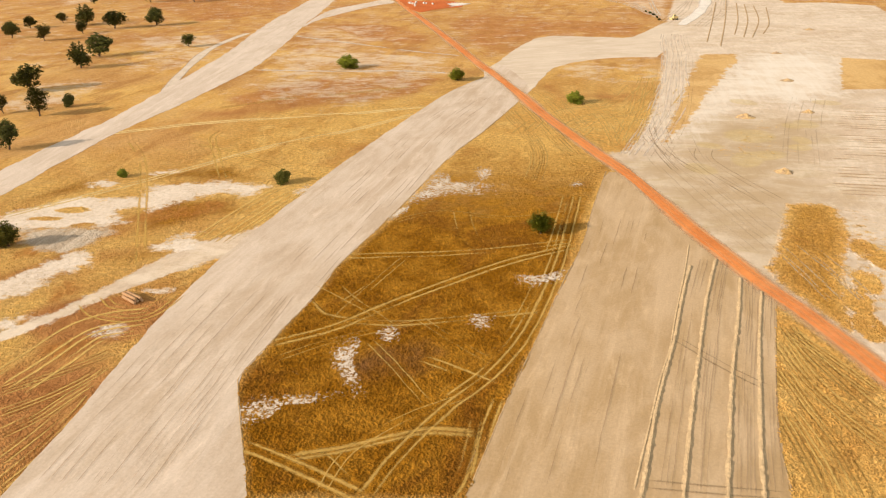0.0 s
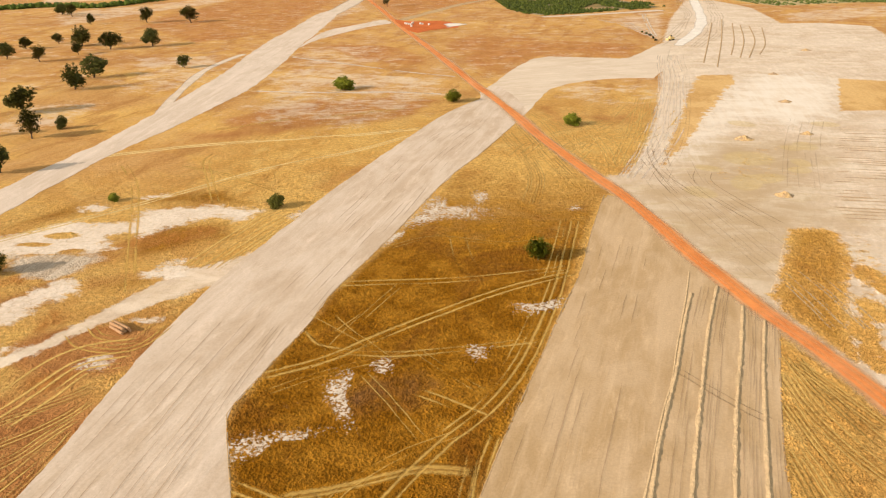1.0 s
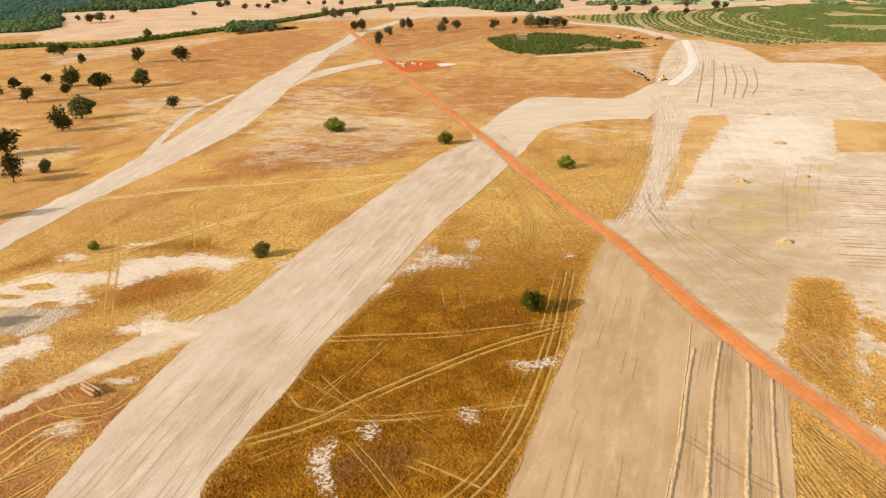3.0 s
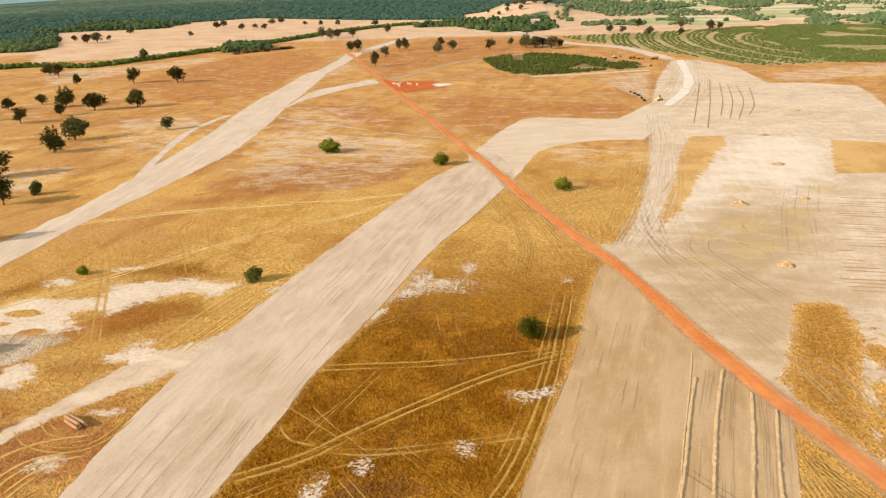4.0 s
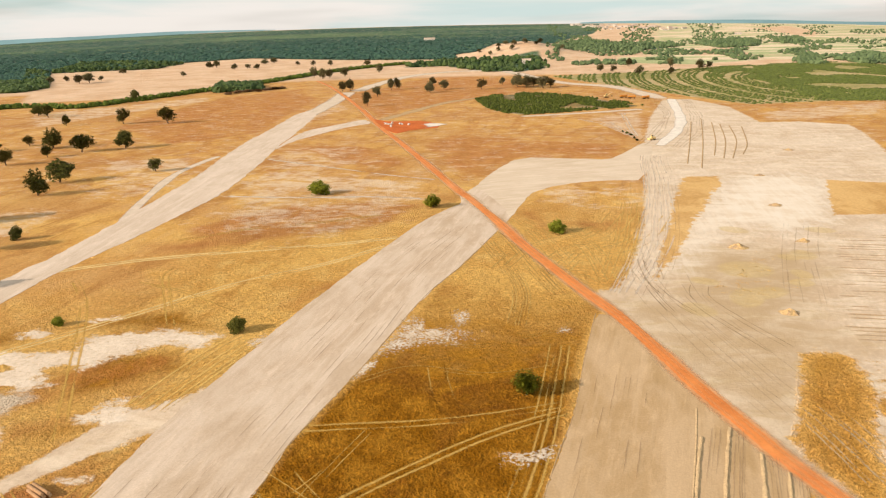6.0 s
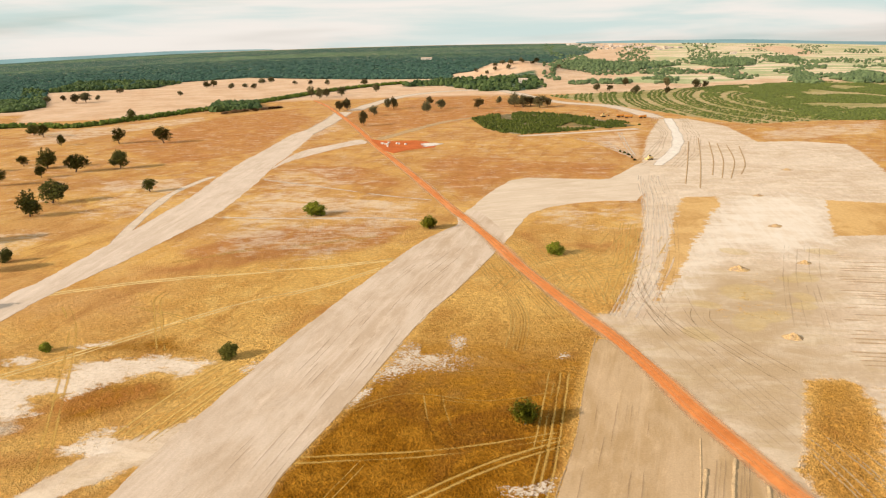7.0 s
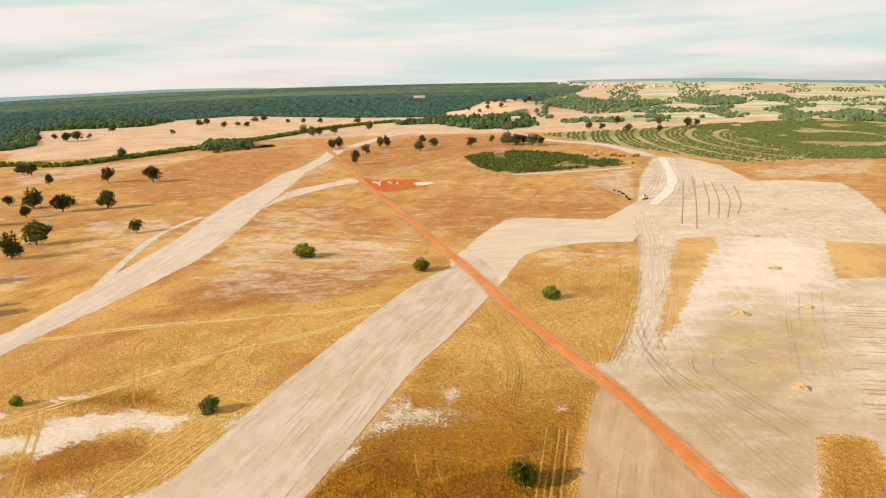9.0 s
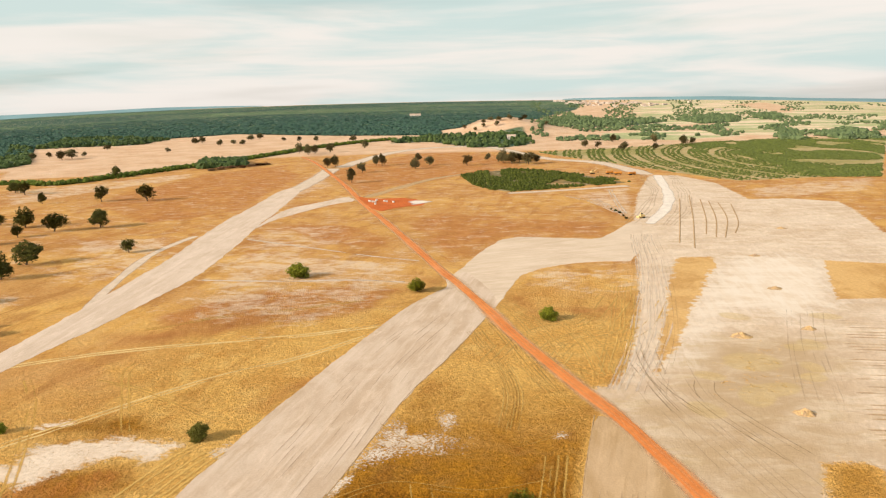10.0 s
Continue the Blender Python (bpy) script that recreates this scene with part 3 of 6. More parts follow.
OLIVES = [
    [(-128.1, 214.7), (-114.2, 227.2), (-93.6, 232.4), (-77.3, 217.1), (-87.4, 215.5), (-108.8, 215.3)],
    [(-110.1, 184.2), (-102.2, 200.6), (-83.4, 204.2), (-74.1, 191.8), (-88.8, 181.4), (-99.9, 173.4)],
    [(-149.7, 192.2), (-145.4, 203), (-138.4, 220.6), (-126.1, 207.8), (-142.6, 198.5)],
    [(-103.7, 160.7), (-91, 169.6), (-85.8, 164.3), (-95, 154.7)],
]
FAR_FIELDS = [
    [(980.3, 3108.9), (1179.1, 3400.8), (1023.1, 2690.6), (869.8, 2333.7)],
    [(385.1, 1651.3), (478.1, 1738.7), (509.1, 1612.2), (439.5, 1491.3), (373.4, 1513.8)],
    [(594.7, 1382.2), (716.3, 1461.8), (608.8, 1246.9), (546.9, 1254.3)],
    [(218.6, 2158.3), (323.5, 2367.3), (284.9, 1988.6), (187.7, 1859.5)],
    [(19.8, 1292.1), (183, 1355.6), (273.3, 1216.6), (113.9, 1145.9), (77.8, 1092.7)],
]
FAR_MEADOWS = [
    [(505.1, 1835.2), (655.8, 1943), (579.8, 1565.9), (452.2, 1466.3)],
    [(210.2, 1477.2), (355, 1481.4), (438.4, 1335.8), (298.6, 1251.7), (205.6, 1319.8)],
    [(793.3, 2093), (1141.8, 2336.6), (775.4, 1580), (627.1, 1551.4)],
]
FAR_WOODS = [
    [(128.6, 1957), (240.2, 2216.4), (310.9, 1976.5), (413.8, 2006.2), (416.6, 1837.3), (284.1, 1664.2), (171.6, 1704.1)],
    [(465.5, 1932.6), (619.5, 2189.8), (647.8, 2042.9), (566.8, 1791.3), (460.6, 1718.7)],
    [(526.3, 1307), (656.5, 1477.3), (615.8, 1274.7), (527.4, 1192.7)],
    [(697.4, 2106.6), (821.1, 2287.8), (741.1, 1993), (647.8, 1882.2)],
    [(-166.2, 1305.5), (-123.6, 1467.4), (-8.4, 1480.6), (78.6, 1538.6), (75.7, 1237.7), (34.2, 1167.4), (-23.8, 1183.7), (-92.6, 1325)],
    [(-338.2, 925), (-364, 1014), (-314.7, 1022.6), (-285.5, 950.5)],
    [(-775.4, 1324.9), (-874.4, 1614.7), (-786.2, 1633.8), (-622.2, 1532.6), (-624.4, 1387.1), (-737.5, 1365.4)],
    [(-654, 1041.4), (-864, 1401.9), (-818.2, 1387.9), (-624.2, 1050.9), (-605.9, 972.2)],
]
BARE = [(92.0, 53.8), (282.0, 113.8), (330, 300), (330, 480), (221.8, 476.7), (233, 515), (243.4, 555.8), (249.6, 594.3), (222, 613.4), (193.3, 611.8), (195.5, 644.1), (198.5, 712.8), (180.6, 775.9), (154.4, 775.5), (119.7, 650.4), (92.8, 526.4), (72.9, 409.7), (55.7, 319.3), (45.5, 279.1), (36, 251.3), (26.2, 247.3), (33.0, 229.4), (39.4, 207.2), (44.4, 187.2), (49.7, 170.4), (54.2, 156.1), (59.2, 143.8), (62.9, 133.0)]
GOLD_A = [(87.2, 397.6), (93.3, 418.4), (111.2, 417.4), (107.9, 399.0), (96.6, 377.2), (88.0, 350.5), (76.6, 328.4), (74.1, 317.3), (66.6, 297.4), (61.1, 282.8), (53.1, 269.7), (49.5, 258.3), (49.0, 260.1), (53.0, 274.8), (60.0, 303.9), (68.1, 328.7), (75.4, 358.3)]
GOLD_B = [(160.1, 407.2), (185.2, 399.9), (200.5, 394.4), (168.4, 336.0), (155.1, 339.7), (136.1, 338.6), (145.0, 365.1)]
THIN = [(53.9, 257.3), (76.5, 289.7), (108.5, 299.4), (93.4, 242), (75.6, 234.1), (55.6, 237)]
TAN_SOIL = [(56.9, 262.4), (72.2, 290.1), (81.4, 289.9), (93.0, 296.9), (99.6, 289.6), (110.4, 289.4), (105.5, 269.1), (92.4, 242.8), (78.9, 218.5), (58.8, 218.4), (50.9, 241.0)]
TAN_NEAR = [(33, 240), (57, 240), (85, 228), (92, 208), (74, 202), (66, 175), (57, 160), (45, 190)]
FLARE = [(-83.5, 159), (-77.8, 168.9), (-70, 182.3), (-66.1, 168.5), (-71.2, 162.9), (-77.2, 157)]
WHITE_A = [(107.2, 396.7), (121.0, 415.6), (150.5, 421.9), (155.6, 396.6), (137.2, 347.0), (132.2, 330.7), (121.4, 324.9), (108.3, 312.2), (103.8, 327.7), (92.6, 325.7), (81.8, 315.7), (68.9, 290.1), (60.2, 268.6), (57.9, 269.6), (67.3, 296.2), (77.7, 324.6), (91.1, 357.7)]
PLOT = [(-25.8, 806.6), (-4.6, 839.8), (25.2, 861.8), (59.3, 841.6), (102.9, 782), (131.4, 723.2), (92.7, 709), (57.4, 689.9), (14.4, 672.5), (-9.1, 713.8)]
VINES = [(69.2, 1077.3), (190.4, 1127.1), (327.8, 1202.4), (469.8, 1251.9), (603.4, 1236.1), (350.1, 738.6), (295.7, 743.6), (221.4, 725.4), (186.3, 799.8), (148.5, 892.5), (98.6, 998.2)]
HEDGE = [(-585, 735)] + [(-495.8, 794.9), (-429.6, 784.5), (-399.2, 844), (-368.9, 917), (-332.3, 1008.3), (-300.6, 1106.4), (-264.2, 1235.4), (-210.5, 1347.7), (-158.6, 1403.4)]
FIELD = [(-523.9, 838.8), (-608.7, 994.3), (-812.3, 1386.8), (-672.2, 1399.8), (-622.2, 1532.6), (-531, 1673.1), (-283.6, 1530.2), (-161.7, 1431.3), (-223.3, 1309), (-302.7, 1114.2), (-375, 931.8), (-442.9, 863.8)]
WOOD_EDGE = [(-610.6, 973.9), (-609, 1032.1), (-812.3, 1386.8), (-687.9, 1432.2), (-637.4, 1569.6), (-531, 1673.1), (-287.3, 1549.8), (-83.8, 1506.3), (-11, 2085.6), (134, 2037)]
BAND = [(-165.7, 913.7), (-151.4, 1019.9), (-126.9, 1124.5), (-75.2, 1197.6), (1.4, 1200), (70.1, 988.7), (127.4, 913.9), (156.3, 785)]
TREES_WEST = [(-182.3, 246.3, 9.1, 11.1), (-216.2, 294.4, 5.9, 8.3), (-228.7, 335, 14.6, 12.7), (-197.7, 290.5, 8.9, 11.7), (-193.3, 306.6, 4.9, 5.8), (-232.2, 385.4, 11.4, 13.4), (-239, 417.1, 16, 12.2), (-197.8, 445.8, 10.1, 7.4), (-255.6, 528.8, 12.7, 12.7), (-280.2, 516, 16.4, 11.7), (-292, 495.8, 8.3, 7.5), (-309.1, 531.8, 14.1, 14.1), (-332.9, 542.7, 8.2, 8.2), (-302.6, 468.5, 10.8, 10.1), (-344, 519.8, 9.9, 8.7), (-331.6, 479.1, 10.3, 11)]
BUSHES = [(-126.3, 219.2, 2.8, 2.4), (-72.4, 216.0, 5.2, 3.6), (-130.3, 166.2, 6.0, 6.0), (5.6, 180.6, 6.4, 5.4), (21.3, 314.3, 5.9, 4.4), (-29.8, 355.5, 7.0, 5.2), (-89.2, 384.1, 10.0, 5.6)]
TREES_CREST = [(-126.8, 758, 8.6, 13.9), (-131.4, 849, 10.2, 10.8), (-125.8, 921.8, 7.8, 13.1), (-120.1, 927.6, 9.2, 13.2), (-76.9, 882.3, 10.6, 11.2), (-81.9, 970, 9.6, 9.6), (-64.5, 918.3, 11.7, 10.4), (-20.6, 909.4, 12.8, 11.5), (-182.3, 915.4, 10.4, 10.4), (-173.6, 921.1, 10.5, 13.1), (21, 933.1, 13.1, 14.4), (30.4, 923.8, 14.2, 11.7), (39.2, 935.2, 13.1, 10.5), (48.9, 912, 15.4, 12.8), (57.8, 923, 9, 9), (3, 966.1, 6.8, 8.2)]
TREES_FAR_W = [(-279.5, 655, 13.1, 13.1), (-319, 656.2, 11.3, 11.8), (-365.3, 648.2, 6.1, 7.9), (-397.9, 844.1, 8.6, 12.2), (-416.8, 708.8, 10.2, 10.2), (-435.4, 723.9, 10.5, 9.4)]
TREES_HEDGE = [(-267.4, 1135.9, 11.4, 13), (-247.7, 1103.4, 11, 12.6), (-242.9, 1129.3, 11.4, 11.4), (-224.1, 1145.6, 13.1, 11.5), (-185, 1213.7, 10.4, 10.4)]
TREES_EAST = [(143.3, 1150.6, 11.4, 8.9), (158.2, 1132.3, 10.3, 8.7), (197.1, 1239.8, 10.5, 12.2), (186.4, 1087, 11.4, 10.6), (248.2, 1189.3, 10, 13.3), (227.5, 1083, 9, 7.6), (280.3, 1144.6, 12.8, 12.8), (296.4, 1161.2, 9.7, 9.7)]
TREES_FIELD = [(-593.6, 1115.3, 16.2, 13), (-594.2, 1151.4, 6.7, 6.7), (-599.2, 1098.3, 14.4, 11.2), (-491.8, 1209.1, 8.8, 7), (-521, 1400.4, 11.2, 10.2), (-512, 1412.4, 12.3, 12.3), (-455, 1343.5, 9.8, 8.7), (-439.4, 1365.8, 9.9, 7.9), (-416.7, 1347.8, 9.8, 7.8), (-442.6, 1482.5, 12.9, 8.6), (-429.8, 1494.7, 10.8, 10.8), (-367.8, 1433, 8.2, 6.2), (-332.6, 1408.9, 9.1, 8.2), (-302.5, 1411.8, 9.1, 8.2), (-232.6, 1392.7, 12, 9), (-627.2, 1287.8, 11.3, 7.5), (-642.8, 1142.6, 8.3, 8.3), (-653.7, 1117.4, 9.8, 8.2)]


# ---- ground: one sheet to the horizon ----
def spread(lo, hi, step, far_lo, far_hi, grow=1.09):
    mid = list(np.arange(lo, hi + step, step))
    for sign, end in ((-1, far_lo), (1, far_hi)):
        v, s = (mid[0] if sign < 0 else mid[-1]), step
        while sign * v < sign * end:
            s *= grow
            v += sign * s
            mid.insert(0, v) if sign < 0 else mid.append(v)
    return np.array(mid)


def build_ground():
    xs = spread(-190, 200, 1.15, -3900, 3900, 1.02)
    ys = spread(78, 420, 1.15, -1500, 3920, 1.012)
    gx, gy = np.meshgrid(xs, ys)
    px, py = gx.ravel(), gy.ravel()
    pz = far_height(px, py)
    nx, ny = len(xs), len(ys)
    idx = np.arange(nx * ny).reshape(ny, nx)
    quads = np.stack([idx[:-1, :-1], idx[:-1, 1:], idx[1:, 1:], idx[1:, :-1]], -1).reshape(-1, 4)
    me = bpy.data.meshes.new("ground")
    me.vertices.add(len(px))
    me.vertices.foreach_set("co", np.stack([px, py, pz], 1).astype(np.float32).ravel())
    me.loops.add(quads.size)
    me.loops.foreach_set("vertex_index", quads.ravel().astype(np.int32))
    me.polygons.add(len(quads))
    me.polygons.foreach_set("loop_start", np.arange(0, quads.size, 4, dtype=np.int32))
    me.polygons.foreach_set("use_smooth", np.ones(len(quads), bool))
    me.update()
    me.validate()
    masks = ground_masks(px, py)
    for key, value in masks.items():
        a = me.attributes.new(key, "FLOAT", "POINT")
        a.data.foreach_set("value", np.clip(value, 0, 1).astype(np.float32))
    me.materials.append(GROUND)
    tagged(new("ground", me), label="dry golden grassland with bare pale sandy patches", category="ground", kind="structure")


def ground_masks(px, py):
    zero = np.zeros(px.shape)
    bare = 0.96 * poly_mask(px, py, BARE, 3.5)
    bare = np.maximum(bare, 0.62 * line_mask(px, py, BAND, 10, 9))
    bare = np.minimum(bare, 1 - 0.34 * poly_mask(px, py, THIN, 14))
    bare = np.minimum(bare, 1 - 0.40 * blob(px, py, 84, 165, 14, 45))
    gold = np.maximum(0.92 * poly_mask(px, py, GOLD_A, 3.0), 0.95 * poly_mask(px, py, GOLD_B, 2.0))
    bare = np.minimum(bare, 1 - 0.96 * poly_mask(px, py, GOLD_C, 3.5))
    for x, y in GOLD_SPOTS:
        bare = np.minimum(bare, 1 - 0.9 * blob(px, py, x, y, 3.2, 6.5, -10))
    bare = np.maximum(bare, np.maximum(0.95 * poly_mask(px, py, FLARE, 2.5), 0.93 * poly_mask(px, py, SPUR, 2.0)))
    dab = zero.copy()
    for i, (x, y) in enumerate(DABS):
        dab = np.maximum(dab, blob(px, py, x, y, (4.5, 3.4, 4.0, 9.0, 4.5, 9.0)[i % 6], (6, 5, 4, 5, 6, 9)[i % 6], 8 * i))
    # Past y 280 a broken paling puts distance haze into the ground colour.
    white, pale = zero.copy(), np.maximum(0.8 * poly_mask(px, py, WHITE_A, 9), 0.44 * np.clip((py - 280) / 120, 0, 1))
    for poly in SAND_PATCHES:
        white = np.maximum(white, 0.90 * poly_mask(px, py, poly, 4.0))
    pale = np.maximum(pale, np.maximum(0.62 * poly_mask(px, py, SPUR, 2.0), 0.6 * poly_mask(px, py, FLARE, 3.0)))
    for (x, y), rx, ry in zip(SAND_HOLES, (5.2, 3.6, 5.0), (2.4, 2.2, 1.6)):
        white = np.minimum(white, 1 - blob(px, py, x, y, rx, ry))
    grey, rust = zero.copy(), zero.copy()
    for poly in SAND_GREY:
        grey = np.maximum(grey, 0.82 * poly_mask(px, py, poly, 3.0))
    for poly in RUST:
        rust = np.maximum(rust, 0.60 * poly_mask(px, py, poly, 4.0))
    for x, y, rx, ry in ((-83, 127, 4, 4), (-80, 145, 7, 2.0), (-63, 209, 5, 3)):
        white = np.maximum(white, blob(px, py, x, y, rx, ry, 10, 0.52))
    for poly in PALE_PATCHES:
        pale = np.maximum(pale, 0.61 * poly_mask(px, py, poly, 11))
    brown, burnt = 0.42 * np.clip((-px - 66) / 14, 0, 1) * np.clip((225 - py) / 40, 0, 1), 0.55 * poly_mask(px, py, BURNT, 5)
    for poly in UMBER:
        brown = np.maximum(brown, 0.70 * poly_mask(px, py, poly, 9))
    brown = np.maximum(brown, 0.46 * np.clip((py - 300) / 150, 0, 1))
    brown = np.maximum(brown, np.maximum(blob(px, py, -88, 132, 17, 11), 0.8 * blob(px, py, -84, 98, 18, 24)))
    olive = np.maximum(poly_mask(px, py, WEDGE, 3) * np.clip(1.24 - (py - 80) / 200, 0.22, 1), 0.38 * poly_mask(px, py, WEDGE_EAST, 4))
    for poly in OLIVES:
        olive = np.maximum(olive, 0.62 * poly_mask(px, py, poly, 6))
    olive = np.maximum(olive, 0.50 * poly_mask(px, py, GOLD_C, 4))
    olive = olive * (1 - 0.85 * blob(px, py, 38, 330, 42, 75))
    pale = np.maximum(pale, 0.5 * blob(px, py, 45, 375, 34, 34))
    for x, y, rx, ry in ((-85, 370, 60, 80), (-195, 420, 26, 60), (-110, 480, 40, 60), (-215, 330, 24, 40)):
        pale = np.maximum(pale, 0.56 * blob(px, py, x, y, rx, ry))
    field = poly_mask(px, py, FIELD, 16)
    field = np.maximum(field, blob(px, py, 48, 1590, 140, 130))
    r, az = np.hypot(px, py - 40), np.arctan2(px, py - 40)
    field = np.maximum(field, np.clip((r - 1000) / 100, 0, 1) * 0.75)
    meadow = poly_mask(px, py, VINES, 6)
    meadow = np.maximum(meadow, np.clip((r - 1250) / 150, 0, 1) * np.clip((az - 0.10) / 0.1, 0, 1) * 0.55)
    for poly in FAR_FIELDS:
        m = poly_mask(px, py, poly, 20)
        field, meadow = np.maximum(field, m), meadow * (1 - m)
    for poly in FAR_MEADOWS:
        meadow = np.maximum(meadow, 0.85 * poly_mask(px, py, poly, 20))
    wood = poly_mask(px, py, wood_region(), 25) * (1 - blob(px, py, 48, 1590, 140, 130))
    wood = np.maximum(wood, 0.52 * poly_mask(px, py, PLOT, 5))
    for poly in FAR_WOODS:
        wood = np.maximum(wood, 0.8 * poly_mask(px, py, poly, 20))
    calm = np.maximum(np.clip((py - 300) / 90, 0, 1), np.clip((-px - 95) / 30, 0, 1) * np.clip((py - 190) / 60, 0, 1)) * 0.85
    return {"grove": poly_mask(px, py, VINES, 6), "gold": gold, "dab": dab, "rust": rust, "grey": grey, "calm": calm, "chalk": 0.9 * poly_mask(px, py, WHITE_A, 9), "tan": np.maximum(poly_mask(px, py, TAN_SOIL, 10), poly_mask(px, py, TAN_NEAR, 8)), "bare": bare, "white": white, "pale": pale, "brown": brown, "burnt": burnt, "olive": olive, "field": field, "meadow": meadow, "wood": wood}


def wood_region():
    return list(WOOD_EDGE) + [(200, 2300), (300, 2600), (500, 3850), (-3850, 3850), (-3850, 1500), (-900, 850)]


build_ground()


# ---- graded strips and roads ----
def closed_edge(poly, step, jitter, seed):
    """The outline of a sheet, resampled, with a little unevenness."""
    rnd = random.Random(seed)
    out = []
    n = len(poly)
    for i in range(n):
        a, b = np.array(poly[i]), np.array(poly[(i + 1) % n])
        k = max(1, int(np.linalg.norm(b - a) / step))
        d = (b - a) / max(np.linalg.norm(b - a), 1e-6)
        for j in range(k):
            q = a + (b - a) * j / k
            w = jitter * (noise.noise((q[0] * 0.12, q[1] * 0.12, seed)) * 1.5 + rnd.uniform(-0.35, 0.35))
            out.append((q[0] - d[1] * w, q[1] + d[0] * w))
    return out


def rounded(poly, times=2):
    """Corner cutting, for the swept outlines of graded earth."""
    pts = [np.array(q, float) for q in poly]
    for _ in range(times):
        out = []
        for a, b in zip(pts, pts[1:] + pts[:1]):
            out += [0.8 * a + 0.2 * b, 0.2 * a + 0.8 * b]
        pts = out
    return pts


def sheet(name, poly, lift, mat, label, jitter=0.35, step=1.6, seed=1, drop=0.3):
    """A sheet of graded earth with a shallow side down to the field."""
    ring = closed_edge(rounded(poly, 1), step, jitter, seed)
    bm = bmesh.new()
    top = [bm.verts.new((x, y, lift)) for x, y in ring]
    face = bm.faces.new(top)
    face.normal_update()
    if face.normal.z < 0:
        face.normal_flip()
    low = [bm.verts.new((x, y, -drop)) for x, y in ring]
    for i in range(len(ring)):
        j = (i + 1) % len(ring)
        bm.faces.new((top[i], low[i], low[j], top[j]))
    bmesh.ops.triangulate(bm, faces=[face])
    me = bpy.data.meshes.new(name)
    bm.to_mesh(me)
    bm.free()
    me.materials.append(mat)
    return tagged(new(name, me), label=label, category="road", kind="structure")


def bank(line, half, high, parent, mat, seed, name="edge_bank", step=1.2):
    """A low ridge of pushed-up earth along a line."""
    pts = smooth_line(line, step)
    nrm = normals_of(pts)
    rnd = random.Random(seed)
    prof = [(-1.0, 0.0), (-0.6, 0.42), (-0.15, 0.92), (0.2, 1.0), (0.6, 0.35), (1.0, 0.0)]
    verts, faces = [], []
    for i, (q, n) in enumerate(zip(pts, nrm)):
        w = half * (0.8 + 0.5 * noise.noise((i * step * 0.25, seed, 0)) + 0.15 * rnd.random())
        end = min(1.0, i / 2, (len(pts) - 1 - i) / 2)
        for u, v in prof:
            p = q + n * (u * w + 0.12 * half * rnd.uniform(-1, 1))
            verts.append((p[0], p[1], 0.03 + high * end * v * rnd.uniform(0.85, 1.1) * (1 + 0.6 * noise.noise((i * step * 0.7, seed, 4)))))
    m = len(prof)
    for i in range(len(pts) - 1):
        for k in range(m - 1):
            a = i * m + k
            faces.append((a, a + 1, a + m + 1, a + m))
    return part(name, mesh_of(name, verts, faces, mat), parent)


def ribbon(name, line, half, lift, mat, label="", parent=None, rag=0.25, step=1.5, seed=0, category="", kind="structure", crown=0.0):
    pts = smooth_line(line, step)
    nrm = normals_of(pts)
    rnd = random.Random(seed)
    verts, faces = [], []
    for q, n in zip(pts, nrm):
        for u in (-1.0, 0.0, 1.0):
            p = q + n * (u * half + (rag * rnd.uniform(-1, 1) if u else 0))
            verts.append((p[0], p[1], lift + (crown if u == 0 else 0)))
    for i in range(len(pts) - 1):
        for k in range(2):
            a = i * 3 + k
            faces.append((a, a + 3, a + 4, a + 1))
    ob = new(name, mesh_of(name, verts, faces, mat))
    if parent:
        ob.parent = parent
        return ob
    return tagged(ob, label=label, category=category, kind=kind)


def soft_ribbon(name, line, half, lift, mat, label, category, step=2.0, seed=0, parent=None):
    """A band of loose earth, thinning out at both rims and both ends."""
    pts = smooth_line(line, step)
    nrm = normals_of(pts)
    verts, faces, rims = [], [], []
    last = len(pts) - 1
    for i, (q, n) in enumerate(zip(pts, nrm)):
        w = half * (1 + 0.35 * noise.noise((q[0] * 0.03, q[1] * 0.03, seed)))
        end = min(1.0, i / 3, (last - i) / 3)
        for u, a in ((-1.0, 0.0), (-0.5, 0.8), (0.0, 1.0), (0.5, 0.8), (1.0, 0.0)):
            p = q + n * u * w
            verts.append((p[0], p[1], lift + float(far_height(p[0], p[1]))))
            rims.append(a * end)
    for i in range(last):
        for k in range(4):
            a = i * 5 + k
            faces.append((a, a + 5, a + 6, a + 1))
    me = mesh_of(name, verts, faces, mat)
    me.attributes.new("rim", "FLOAT", "POINT").data.foreach_set("value", rims)
    ob = new(name, me)
    if parent:
        ob.parent = parent
        return ob
    return tagged(ob, label=label, category=category, kind="structure")


def grow(poly, at, far):
    """Moves the points named in at by far, to run a sheet out past the view."""
    out = list(poly)
    for i in at:
        out[i] = (out[i][0] + far[0], out[i][1] + far[1])
    return out


CENTRE_OUT = grow(grow(CENTRE, (0,), (-2, -30)), (22,), (14, -36))
EAST_OUT = grow(grow(EAST, (0,), (-8, -36)), (14,), (-6, -34))
WEST_OUT = grow(grow(WEST, (0,), (-2, -40)), (22,), (-2, -40))
road_c = sheet("road", CENTRE_OUT, 0.06, STRIP_C, "broad graded strip of pale compacted sand", seed=3)
road_e = sheet("road", EAST_OUT, 0.06, STRIP_E, "broad graded strip of beige sand with soil ridges", seed=5)
road_w = sheet("road", WEST_OUT, 0.06, STRIP_W, "long curving graded strip of pale sand", seed=7, jitter=0.6)
